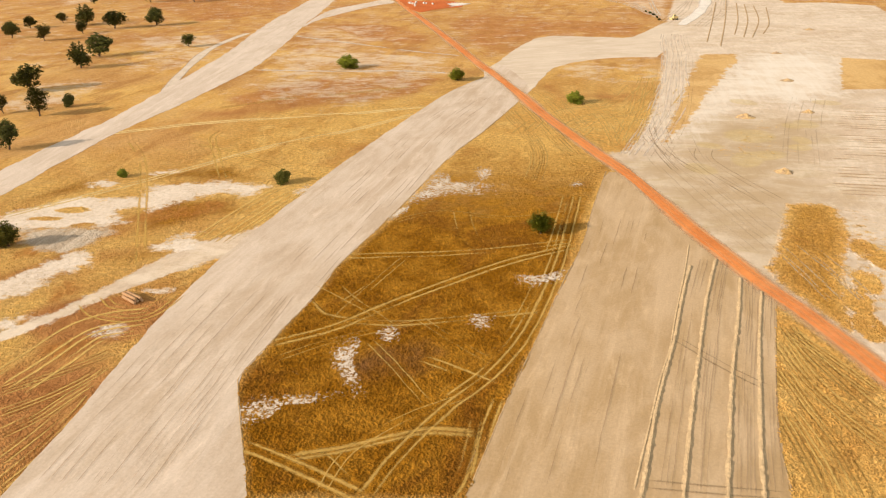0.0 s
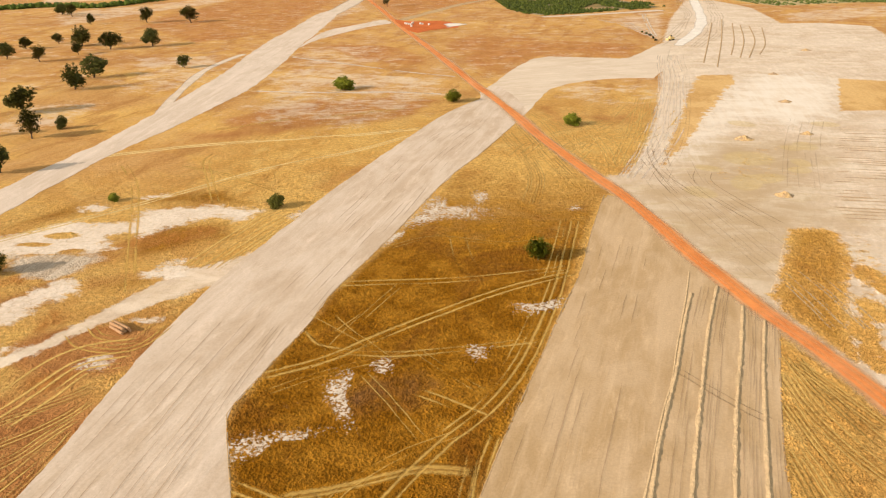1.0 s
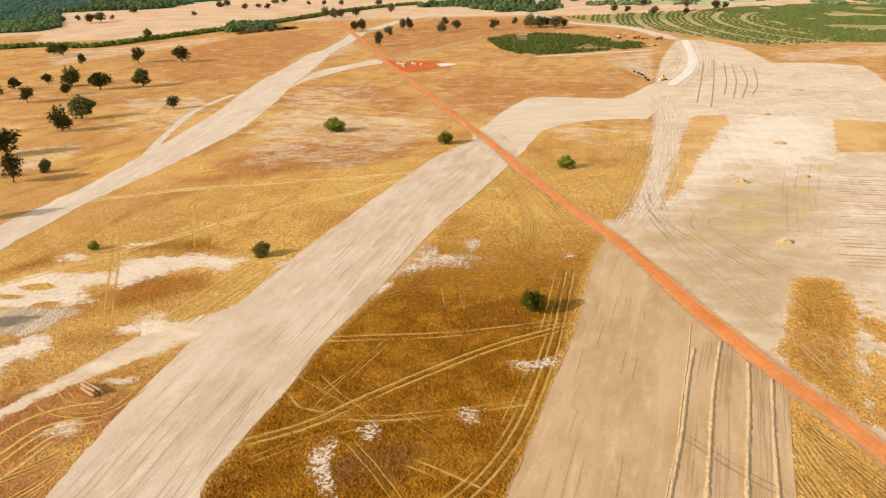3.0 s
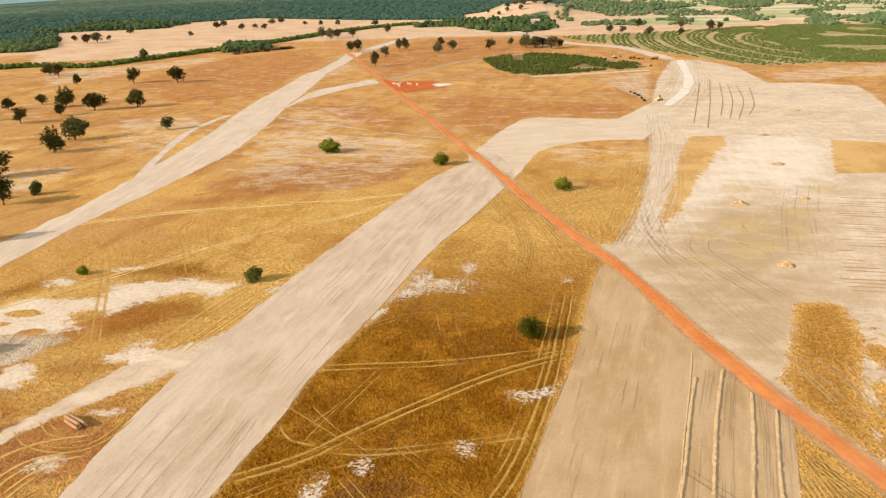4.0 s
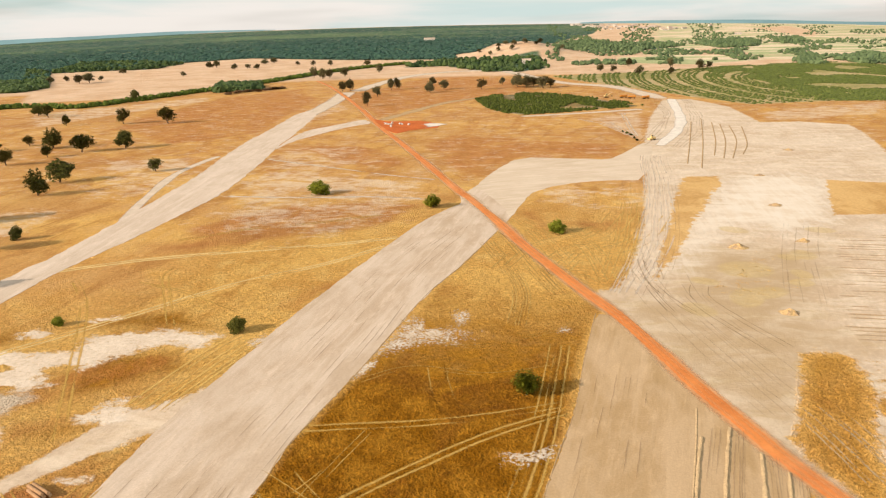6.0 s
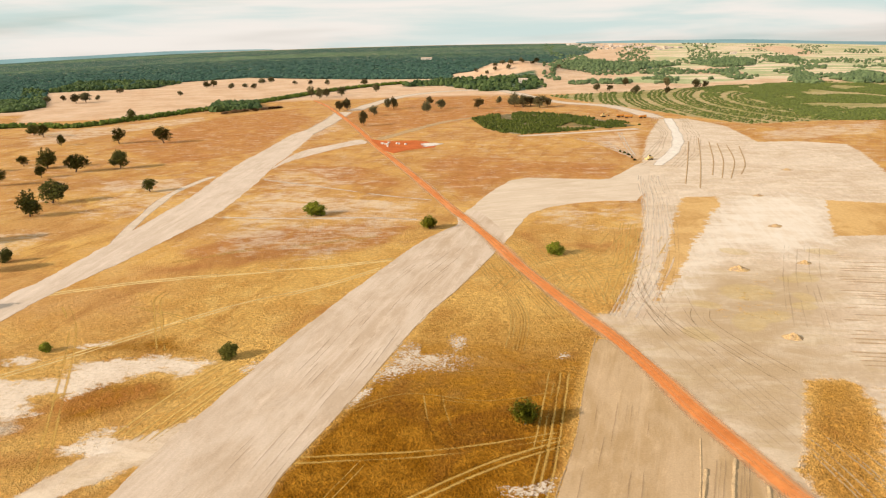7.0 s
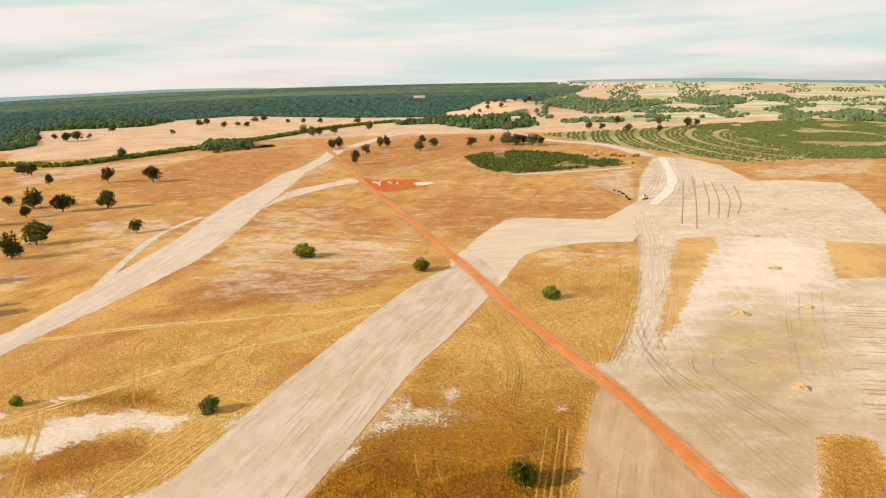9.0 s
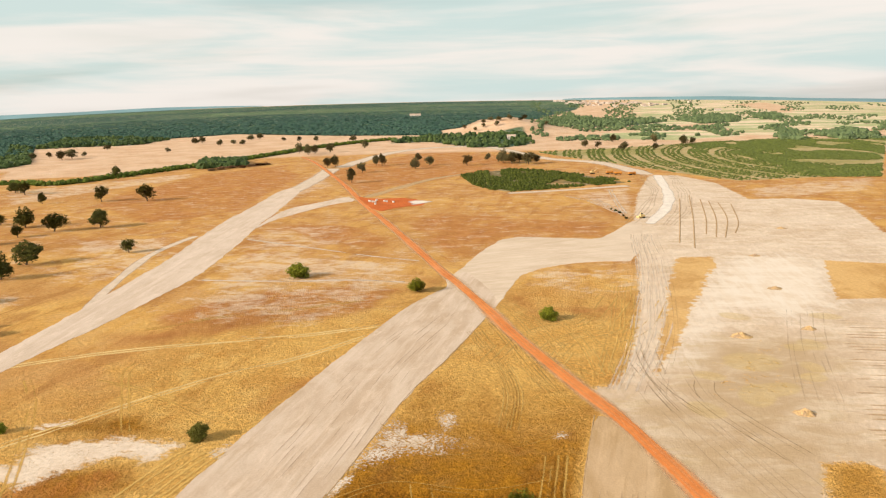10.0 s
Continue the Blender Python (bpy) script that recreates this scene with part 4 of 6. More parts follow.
road_n = sheet("road", NORTH, 0.05, STRIP_N, "graded strip of beige sand bending past the grass", seed=9, jitter=0.5)
sheet("road", WEST_BRANCH, 0.09, STRIP_W, "short pale sand branch track", seed=11, jitter=0.5)
soft_ribbon("track", SIDE_LINE, 3.4, 0.05, DUST, "narrow sandy side track beside the graded strip", "track", seed=13)
soft_ribbon("track", HAUL_LINE, 5.5, 0.08, DUST_WHITE, "bright white curved haul track on bare ground", "track", seed=16)
soft_ribbon("track", [(-171, 690), (-169, 740), (-170, 830), (-174, 905)], 13.0, 0.05, DUST, "worn pale end of the graded strip on the crest", "track", seed=14)
soft_ribbon("track", PATH_TOP, 7.0, 0.05, DUST_TAN, "wide tan dirt track across the brown crest", "track", seed=17)
soft_ribbon("track", PATH_LOW, 7.0, 0.05, DUST, "pale dirt track below the shrub plot", "track", seed=18)
soft_ribbon("track", BAND, 13.0, 0.06, DUST, "wide pale dirt track over the brown crest", "track", seed=19)
red_line = [(RED_LINE[0][0] + 12, RED_LINE[0][1] - 45)] + RED_LINE
red_road = ribbon("road", red_line, 1.8, 0.11, RED, "narrow red laterite dirt road", rag=0.14, step=0.9, seed=4, category="road", crown=0.06)
soft_ribbon("shoulder", red_line, 5.0, 0.075, SHOULDER, "", "", seed=6, parent=red_road)
soft_ribbon("red_dust", red_line, 3.6, 0.085, RED_DUST, "", "", seed=8, parent=red_road)
RED_LANE = dusting("red_lane_dust", (0.70, 0.35, 0.16), 0.3, 3.0, 0.1, 0.9)
RED_DEEP = plain("deep_red_laterite", (0.50, 0.125, 0.032), 2.0, 0.85, 1.15)
sheet("road", RED_PAD, 0.16, RED_DEEP, "red laterite turning pad beside the dirt road", seed=21, jitter=0.8)

bank(CENTRE[12:22], 0.20, 0.07, road_c, EDGE, 31)
bank(EAST[0:7], 0.20, 0.07, road_e, EDGE, 33)
bank(EAST[11:15], 0.20, 0.06, road_e, EDGE, 34)


def sand_spread(poly, seed):
    """A thin, broken spread of white sand in the grass."""
    ring = [np.array(q) for q in closed_edge(rounded(poly, 2), 1.2, 0.5, seed)]
    mid = sum(ring) / len(ring)
    verts, rims, faces = [(*mid, 0.035)], [0.70], []
    n = len(ring)
    for grow_by, rim in ((0.45, 0.66), (0.85, 0.50), (1.6, 0.0)):
        for q in ring:
            p = mid + (q - mid) * grow_by
            verts.append((p[0], p[1], 0.035))
            rims.append(rim)
    for k in range(n):
        j = (k + 1) % n
        faces.append((0, 1 + k, 1 + j))
        for r in range(2):
            a, b = 1 + r * n + k, 1 + r * n + j
            faces.append((a, a + n, b + n, b))
    me = mesh_of("sand_patch", verts, faces, SAND_BROKEN)
    me.attributes.new("rim", "FLOAT", "POINT").data.foreach_set("value", rims)
    tagged(new("sand_patch", me), label="broken patch of white sand showing through dry grass", category="sand", kind="structure")


for i, poly in enumerate(SAND_SPREADS):
    sand_spread(poly, 100 + i)
for i, (x, y, r) in enumerate(((-7.5, 135.4, 2.2), (17, 218, 1.8), (-25.4, 129.5, 2.4), (-84, 127.5, 2.6), (-63.5, 208.7, 3.2))):
    sand_spread([(x + r * math.cos(a), y + 1.2 * r * math.sin(a)) for a in np.arange(0, 6.2, 0.9)], 120 + i)

# ---- soil ridges on the graded strips ----
RIDGES_NEAR = [
    [(40.1, 164.2), (35.9, 150.2), (30.9, 131.5), (24.2, 109.3), (19.3, 89.8), (17.8, 85)],
    [(46.7, 168.1), (40.5, 148.2), (35, 127.9), (29.4, 106.7), (24.6, 87.5)],
    [(50, 158.6), (45.4, 141.4), (39.4, 120.9), (35.1, 104.3), (31, 88.1)],
    [(52.9, 152.2), (47.4, 133.3), (42.4, 114.1), (38.6, 99.1), (36.2, 88.5)],
]
RIDGES_FAR = [
    [(145, 620.8), (122.2, 527), (103.6, 452.6)],
    [(157, 639.9), (132.6, 535.8), (108.2, 439.5)],
    [(159.1, 616.6), (140.2, 534), (124.6, 477)],
    [(162.4, 606.5), (146.1, 532.6), (127.5, 467.8)],
    [(167, 599.1), (152.6, 530.9), (132.2, 466.8)],
    [(173.7, 591.3), (155.8, 519), (141.4, 478.8)],
]


def ridge_thing(line, half, high, seed, label, group, mat=SPOIL):
    base = tagged(new("soil_ridge"), label=label, category="soil ridge", group=group)
    bank(line, half, high, base, mat, seed, "ridge", 0.5 if half < 1.2 else 1.0)


for i, line in enumerate(RIDGES_NEAR):
    end = (line[-1][0] * 2 - line[-2][0], line[-1][1] * 2 - line[-2][1])
    ridge_thing(line + [end], 0.62, 0.30, 50 + i, "long ridge of pushed-up sandy soil on the graded strip", "ridges on the near strip")
ridge_thing([(41.9, 176.2), (38.2, 161.1), (32.5, 140.1), (29.2, 127.1), (26.0, 117.5), (21.8, 102.8), (17.6, 88.2)], 0.32, 0.14, 58, "thin low ridge of pale sandy soil on the graded strip", "ridges on the near strip")
for i, line in enumerate(RIDGES_FAR):
    ridge_thing(line, 0.45, 0.17, 60 + i, "curved ridge of dark pushed-up soil on bare sand", "ridges on the bare ground", SPOIL_DARK)

# ---- trees ----
TREE_CACHE = {}


def tree_meshes(kind, leaf):
    """Trunk, limbs and crown of a tree one unit high and about one wide."""
    key = (kind, leaf.name)
    if key in TREE_CACHE:
        return TREE_CACHE[key]
    rnd = random.Random(1000 + kind * 17)
    low = kind % 4 == 3
    stem = 0.06 if low else rnd.uniform(0.08, 0.20)
    verts, faces = [], []

    def tube(path, radii, sides=6):
        base = len(verts)
        for p, r in zip(path, radii):
            for k in range(sides):
                a = 2 * math.pi * k / sides
                verts.append((p[0] + r * math.cos(a), p[1] + r * math.sin(a), p[2]))
        for i in range(len(path) - 1):
            for k in range(sides):
                a, b = base + i * sides + k, base + i * sides + (k + 1) % sides
                faces.append((a, b, b + sides, a + sides))

    lean = (rnd.uniform(-0.06, 0.06), rnd.uniform(-0.06, 0.06))
    tube([(0, 0, -0.03), (lean[0] * 0.4, lean[1] * 0.4, stem * 0.5), (lean[0], lean[1], stem), (lean[0] * 1.5, lean[1] * 1.5, stem + 0.2)], [0.040, 0.030, 0.026, 0.014])
    hubs = []
    lobes = 12 if low else rnd.randint(6, 9)
    for k in range(lobes):
        a = 2 * math.pi * k / lobes + rnd.uniform(-0.4, 0.4)
        reach = rnd.uniform(0.10, 0.27)
        z = rnd.uniform(stem + 0.12, 0.58 if low else 0.70)
        if k == 0:
            reach, z = 0.05, 0.76
        tip = (lean[0] + reach * math.cos(a), lean[1] + reach * math.sin(a), z)
        tube([(lean[0], lean[1], stem * 0.9), tuple((lean[i] if i < 2 else stem) * 0.45 + tip[i] * 0.55 - (0.02 if i == 2 else 0) for i in range(3)), tip], [0.017, 0.011, 0.004], 5)
        hubs.append((tip, rnd.uniform(0.17, 0.26)))
    trunk = mesh_of("trunk", verts, faces, BARK, True)
    lv, lf = [], []
    for (hx, hy, hz), hr in hubs:
        for _ in range(56 if low else 38):
            # a clump of leaves on the lobe's skin
            d = Vector((rnd.gauss(0, 1), rnd.gauss(0, 1), rnd.gauss(0, 0.8))).normalized()
            rad = hr * rnd.uniform(0.55, 1.12)
            cx, cy, cz = hx + d.x * rad, hy + d.y * rad, hz + d.z * rad * 0.92
            for _ in range(8):
                o = Vector((rnd.gauss(0, 1), rnd.gauss(0, 1), rnd.gauss(0, 1))) * 0.034
                u = Vector((rnd.gauss(0, 1), rnd.gauss(0, 1), rnd.gauss(0, 0.6))).normalized()
                v = u.orthogonal().normalized()
                s = rnd.uniform(0.022, 0.046)
                c = Vector((cx, cy, cz)) + o
                b = len(lv)
                lv += [c - u * s, c - v * s * 0.6, c + u * s * 1.1, c + v * s * 0.6]
                lf.append((b, b + 1, b + 2, b + 3))
    crown = mesh_of("crown", lv, lf, leaf)
    TREE_CACHE[key] = (trunk, crown)
    return TREE_CACHE[key]


def tree(x, y, wide, high, leaf, kind, label, category, group="", name="tree"):
    rnd = random.Random(int(x * 13 + y * 7))
    z = float(far_height(np.array(x), np.array(y)))
    base = new(name)
    base.location = (x, y, z)
    base.rotation_euler = (0, 0, rnd.uniform(0, 6.28))
    base.scale = (wide * 1.3 * rnd.uniform(0.9, 1.12), wide * 1.3 * rnd.uniform(0.85, 1.1), high * 1.15 * rnd.uniform(0.95, 1.1))
    tagged(base, label=label, category=category, group=group)
    trunk, crown = tree_meshes(kind, leaf)
    part("trunk", trunk, base)
    part("crown", crown, base)
    return base


for i, (x, y, w, h) in enumerate(TREES_WEST):
    tree(x, y, w * 0.88, h * 0.90, LEAF, (0, 1, 2, 4, 5, 6)[i % 6] if i != 4 else 3, "dark green oak tree standing in dry grass", "tree", "oaks on the dry slope")
BUSH_KINDS = (3, 3, 3, 3, 3, 3, 3)
for i, (x, y, w, h) in enumerate(BUSHES):
    leaf = (LEAF_GREEN, LEAF_DULL, LEAF_DULL, LEAF_GREEN, LEAF_GREEN, LEAF_GREEN, LEAF_GREEN)[i]
    words = ("small bushy green tree beside the graded strip", "bush") if i == 3 else ("sparse dull green bush alone in dry grass", "bush") if leaf is LEAF_DULL else ("round green bush alone in dry grass", "bush")
    tree(x, y, w, h, leaf, BUSH_KINDS[i], *words, name="bush")
for i, (x, y, w, h) in enumerate(TREES_CREST):
    tree(x, y, w, h, LEAF_GREY, (5, 1, 4, 0, 6, 2)[i % 6], "grey-green tree on the brown crest", "tree", "trees on the crest")
for i, (x, y, w, h) in enumerate(TREES_FAR_W):
    tree(x, y, w, h, LEAF, i % 3, "dark green oak tree on the far dry slope", "tree", "oaks on the dry slope")
for i, (x, y, w, h) in enumerate(TREES_HEDGE + TREES_EAST):
    tree(x, y, w, h, LEAF_GREY, (i + 1) % 3, "grey-green tree beside the fields", "tree", "trees beside the fields")
for i, (x, y, w, h) in enumerate(TREES_FIELD):
    tree(x, y, w, h, LEAF_GREY, (4, 0, 5, 2, 6)[i % 5], "far tree in the pale stubble field", "tree", "trees in the stubble field")


rnd_knoll = random.Random(44)
for i in range(12):
    a, q = rnd_knoll.uniform(0, 6.28), rnd_knoll.uniform(0.2, 1.0)
    tree(48 + 95 * q * math.cos(a), 1560 + 60 * q * math.sin(a), rnd_knoll.uniform(7, 11), rnd_knoll.uniform(6, 10), LEAF_GREY, (4, 0, 5)[i % 3], "far tree on the pale rounded knoll", "tree", "trees on the knoll")

SCRUB = [(86.2, 572.4), (87.9, 564.5), (89.2, 556.8), (89.4, 542.6), (89.8, 533.5)]
for i, (x, y) in enumerate(SCRUB):
    tree(x, y, 1.6 + 0.5 * (i % 3), 1.2 + 0.3 * (i % 2), LEAF_PLOT, 3, "small dark scrub bush beside bare ground", "bush", "scrub beside the haul track", name="bush")
DRY_LEAF = leaf_material("dry_brush", (0.12, 0.060, 0.028), (0.26, 0.14, 0.065))
BRUSH = [(-312.6, 903.1), (-305.1, 916.2), (-297.5, 929.8), (-286.6, 929.4), (-282.1, 950.3), (-273, 957.1), (-268.6, 965.4)]
for i, (x, y) in enumerate(BRUSH):
    tree(x, y, 9.0 + 2 * (i % 3), 2.6 + 0.5 * (i % 2), DRY_LEAF, 3, "low brown heap of dry brush near the hedge", "brush heap", "brush heaps", name="brush_heap")

# ---- woods, shrub plot, hedge and vine rows ----
def clumps(name, spots, mat, label, category, seed):
    """Many low clumps of foliage in one mesh: rows of (x, y, z, half width, height)."""
    rnd = random.Random(seed)
    verts, faces = [], []
    for x, y, z, r, h in spots:
        n = 6
        b = len(verts)
        turn = rnd.uniform(0, 6.28)
        for hh, rr in ((0.0, 0.72), (0.38, 1.05), (0.78, 0.72)):
            for k in range(n):
                a = turn + 2 * math.pi * (k + 0.8 * hh) / n
                q = r * rr * rnd.uniform(0.65, 1.3)
                verts.append((x + q * math.cos(a), y + q * math.sin(a), z - 0.2 + h * hh * rnd.uniform(0.75, 1.25)))
        verts.append((x + rnd.uniform(-0.3, 0.3) * r, y + rnd.uniform(-0.3, 0.3) * r, z + h * rnd.uniform(0.88, 1.08)))
        for k in range(n):
            j = (k + 1) % n
            faces.append((b + k, b + j, b + n + j, b + n + k))
            faces.append((b + n + k, b + n + j, b + 2 * n + j, b + 2 * n + k))
            faces.append((b + 2 * n + k, b + 2 * n + j, b + 3 * n))
    return tagged(new(name, mesh_of(name, verts, faces, mat)), label=label, category=category, kind="stuff")


def fill(poly, count, seed, size, high):
    rng = np.random.default_rng(seed)
    xs, ys = [q[0] for q in poly], [q[1] for q in poly]
    px, py = rng.uniform(min(xs), max(xs), count), rng.uniform(min(ys), max(ys), count)
    ok = inside(px, py, poly)
    px, py = px[ok], py[ok]
    z = far_height(px, py)
    return [(a, b, c, size * rng.uniform(0.5, 1.7), high * rng.uniform(0.4, 1.7)) for a, b, c in zip(px, py, z)]


def build_woods():
    rng = np.random.default_rng(5)
    region = wood_region()
    az = rng.uniform(-0.80, 0.12, 42000)
    inv = rng.uniform(1 / 2700.0, 1 / 900.0, 42000)
    r = 1 / inv
    px, py = r * np.sin(az), 40 + r * np.cos(az)
    ok = inside(px, py, region) & (np.hypot((px - 48) / 140, (py - 1600) / 130) > 1)
    px, py, r = px[ok], py[ok], r[ok]
    z = far_height(px, py)
    spots = [(a, b, c, 3.4 * k * (0.7 + d / 2600), 4.6 * k * min(1.0, max(0.25, 1.9 - d / 1500))) for a, b, c, d, k in zip(px, py, z, r, rng.uniform(0.6, 1.35, len(px)))]
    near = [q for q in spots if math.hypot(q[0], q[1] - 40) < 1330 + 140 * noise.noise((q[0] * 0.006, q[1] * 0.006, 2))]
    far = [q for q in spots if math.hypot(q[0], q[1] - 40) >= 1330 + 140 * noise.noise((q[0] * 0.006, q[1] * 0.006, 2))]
    # One woodland in two parts; the far leaves carry a painted haze tint.
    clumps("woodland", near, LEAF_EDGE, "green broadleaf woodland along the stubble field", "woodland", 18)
    clumps("woodland", far, LEAF_HAZED_WOOD, "dense blue-green pine woodland covering the far hills", "woodland", 8)


build_woods()
SHRUBS = [q for q in fill(PLOT, 6500, 3, 1.0, 1.5) if noise.noise((q[0] * 0.05, q[1] * 0.02, 2.0)) > -0.28]
clumps("shrub_plot", SHRUBS, LEAF_PLOT, "dense plot of green shrubs in bare ground", "shrubs", 4)


def build_hedge():
    rng = np.random.default_rng(9)
    pts = smooth_line(HEDGE, 1.5)
    nrm = normals_of(pts)
    spots = []
    for q, n in zip(pts, nrm):
        for _ in range(3):
            p = q + n * rng.normal(0, 3.5)
            k = rng.uniform(0.5, 1.4)
            spots.append((p[0], p[1], float(far_height(p[0], p[1])), 2.4 * k, 3.8 * k))
    clumps("hedge", spots, LEAF_HEDGE, "long overgrown green hedge between dry fields", "hedge", 6)


build_hedge()


def build_vines():
    rng = np.random.default_rng(12)
    centre = np.array((360.0, 930.0))
    spots = []
    for number, radius in enumerate(np.arange(30, 420, 6.0)):
        if number % 5 == 0 and radius < 330:
            continue
        for a in np.arange(1.7, 4.7, 1.6 / radius):
            spots.append((centre[0] + radius * math.cos(a), centre[1] + radius * 2.0 * math.sin(a)))
    spots = np.array(spots)
    spots = spots[inside(spots[:, 0], spots[:, 1], VINES)]
    spots += rng.normal(0, 0.9, spots.shape)
    loose = rng.uniform((235, 720), (620, 1260), (46000, 2))
    loose = loose[inside(loose[:, 0], loose[:, 1], VINES)]
    loose = loose[[noise.noise((x * 0.03, y * 0.012, 3)) > -0.16 + max(0.0, (330 - x) / 130) for x, y in loose]]
    spots = np.concatenate([spots, loose])
    z = far_height(spots[:, 0], spots[:, 1])
    rows = [(a, b, c, 1.45 * k, 1.15 * k) for (a, b), c, k in zip(spots, z, rng.uniform(0.6, 1.3, len(spots))) if k > 0.66]
    clumps("orchard_rows", rows, LEAF_VINE, "curving rows of low green orchard shrubs", "orchard", 7)


build_vines()


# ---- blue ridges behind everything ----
# The ridges' blue is distance haze put into their base colour.
HAZE_BLUE = plain("haze_blue_hills", (0.20, 0.33, 0.36), 200, 0.9, 1.1, bump=0.0)


def far_ridge(az0, az1, high, seed):
    """A low ridge on the horizon, behind the last fields."""
    verts, faces = [], []
    steps = 60
    for i in range(steps + 1):
        az = az0 + (az1 - az0) * i / steps
        rise = high * math.sin(math.pi * i / steps) ** 0.6 * (1 + 0.35 * noise.noise((az * 9, seed, 0)))
        for r, h in ((3860, -30.0), (4250, 1.0), (4700, -30.0)):
            x, y = r * math.sin(az), 40 + r * math.cos(az)
            z = float(far_height(np.array(3900 * math.sin(az)), np.array(40 + 3900 * math.cos(az))))
            verts.append((x, y, z + (rise if h > 0 else h)))
    for i in range(steps):
        for k in range(2):
            a = i * 3 + k
            faces.append((a, a + 3, a + 4, a + 1))
    tagged(new("backdrop", mesh_of("backdrop", verts, faces, HAZE_BLUE, True)), label="hazy blue hills on the far horizon", category="hills", kind="structure")


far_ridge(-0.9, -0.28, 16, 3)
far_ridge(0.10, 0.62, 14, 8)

# ---- scattered far woods ----
def build_far_copses():
    rng = np.random.default_rng(21)
    spots = []
    near = []
    for i, poly in enumerate(FAR_WOODS):
        rows = fill(poly, 1100 if len(poly) < 8 else 900, int(rng.integers(1e6)), 3.8, 5.0)
        rows = [q for q in rows if math.hypot((q[0] - 48) / 110, (q[1] - 1600) / 115) > 1]
        near.extend(rows) if i > 3 else spots.extend(rows)
    clumps("copse", near, LEAF_EDGE, "dark green copse beside the pale stubble field", "copse", 23)
    az = rng.uniform(0.06, 0.62, 8000)
    r = 1 / rng.uniform(1 / 3800.0, 1 / 1250.0, 8000)
    keep = np.array([noise.noise((a * 26, 0.0, 1500 / b * 9)) > 0.08 for a, b in zip(az, r)])
    az, r = az[keep], r[keep]
    px, py = r * np.sin(az), 40 + r * np.cos(az)
    z = far_height(px, py)
    spots += [(a, b, c, 3.2 * k, 4.2 * k) for a, b, c, k in zip(px, py, z, rng.uniform(0.6, 1.4, len(px)))]
    clumps("copse", spots, LEAF_HAZED_COPSE, "scattered dark copses among far pale fields", "copse", 22)


build_far_copses()

# ---- wheel tracks ----
TRACK_LIFT = [0.018]
PRESSED = set()


def tracks(line, offsets, half, mat, label, seed, gap=0.0, step=0.7, wander=0.0, lift=0.0):
    """Wheel tracks side by side, in one mesh; they thin out and break where the ground is hard."""
    pts = smooth_line(line, step)
    nrm = normals_of(pts)
    TRACK_LIFT[0] += 0.0009
    top = TRACK_LIFT[0] + lift
    verts, faces, rims = [], [], []
    for k, off in enumerate(offsets):
        for i, (q, n) in enumerate(zip(pts, nrm)):
            w = noise.noise((q[0] * 0.06, q[1] * 0.06, seed + k * 3.1))
            wide = 1.7 * half * (0.85 + 0.4 * w)
            mid = q + n * (off + wander * noise.noise((i * 0.010, off * 0.10, seed)) + 0.15 * noise.noise((q[0] * 0.2, q[1] * 0.2, seed + k)))
            worn = min(1.0, max(0.0, (w + 0.75 - gap) * 1.6)) * min(1.0, i / 4, (len(pts) - 1 - i) / 4)
            if worn > 0.25 and mat in (STRAW, STRAW_PALE, COMBED, DUST):
                for side in (-0.8, 0.0, 0.8):
                    PRESSED.update((int((mid + n * side * wide)[0] * 2.5 + a), int((mid + n * side * wide)[1] * 2.5 + b)) for a in (0, 1) for b in (0, 1))
            b = len(verts)
            verts += [(*(mid - n * wide), top), (*mid, top), (*(mid + n * wide), top)]
            rims += [0.0, worn, 0.0]
            if i:
                faces += [(b - 3, b, b + 1, b - 2), (b - 2, b + 1, b + 2, b - 1)]
    me = mesh_of("wheel_tracks", verts, faces, mat)
    me.attributes.new("rim", "FLOAT", "POINT").data.foreach_set("value", rims)
    tagged(new("wheel_tracks", me), label=label, category="wheel tracks", kind="structure")


PAIR = (-1.0, 1.0)
STRAW_LABEL, RUT_LABEL = "pale wheel tracks pressed into dry grass", "dark wheel ruts in bare sandy ground"
tracks([(-143.5, 481.1), (-92.6, 449.4), (-61.8, 429.7), (-32.7, 415.3)], (0,), 1.2, DUST, "narrow pale footpath across dry grass", 1)
tracks([(-133.7, 380.2), (-92.8, 376.6), (-61.8, 377.5), (-35.7, 372.8)], (0,), 1.6, DUST, "narrow pale footpath across dry grass", 2)
tracks([(-157.1, 265.2), (-130.6, 278.9), (-95.8, 290.2), (-65.1, 297.6), (-38.6, 309)], (-1.1, 1.1), 0.75, STRAW_PALE, STRAW_LABEL, 3)
tracks([(-144.7, 184.9), (-125.4, 206.5), (-109.6, 225.3), (-85.2, 255), (-60.6, 275.6), (-41.8, 297.4)], PAIR, 0.5, STRAW_PALE, STRAW_LABEL, 4)
tracks([(-112.5, 271.6), (-112.5, 261.5), (-104.5, 243.6), (-92.5, 217.9)], PAIR, 0.36, STRAW, STRAW_LABEL, 5)
tracks([(-127.3, 304.5), (-113.8, 313.2), (-101.5, 321.7), (-77.0, 330.4), (-49.9, 344.5)], (-0.9, 0.9), 0.55, STRAW, STRAW_LABEL, 216, 0.3)
tracks([(-121.3, 255.9), (-108.3, 250.8), (-94.9, 243.5), (-76.7, 229.9), (-65.6, 224.0)], (-0.6, 0.6), 0.4, STRAW, STRAW_LABEL, 217, 0.25)
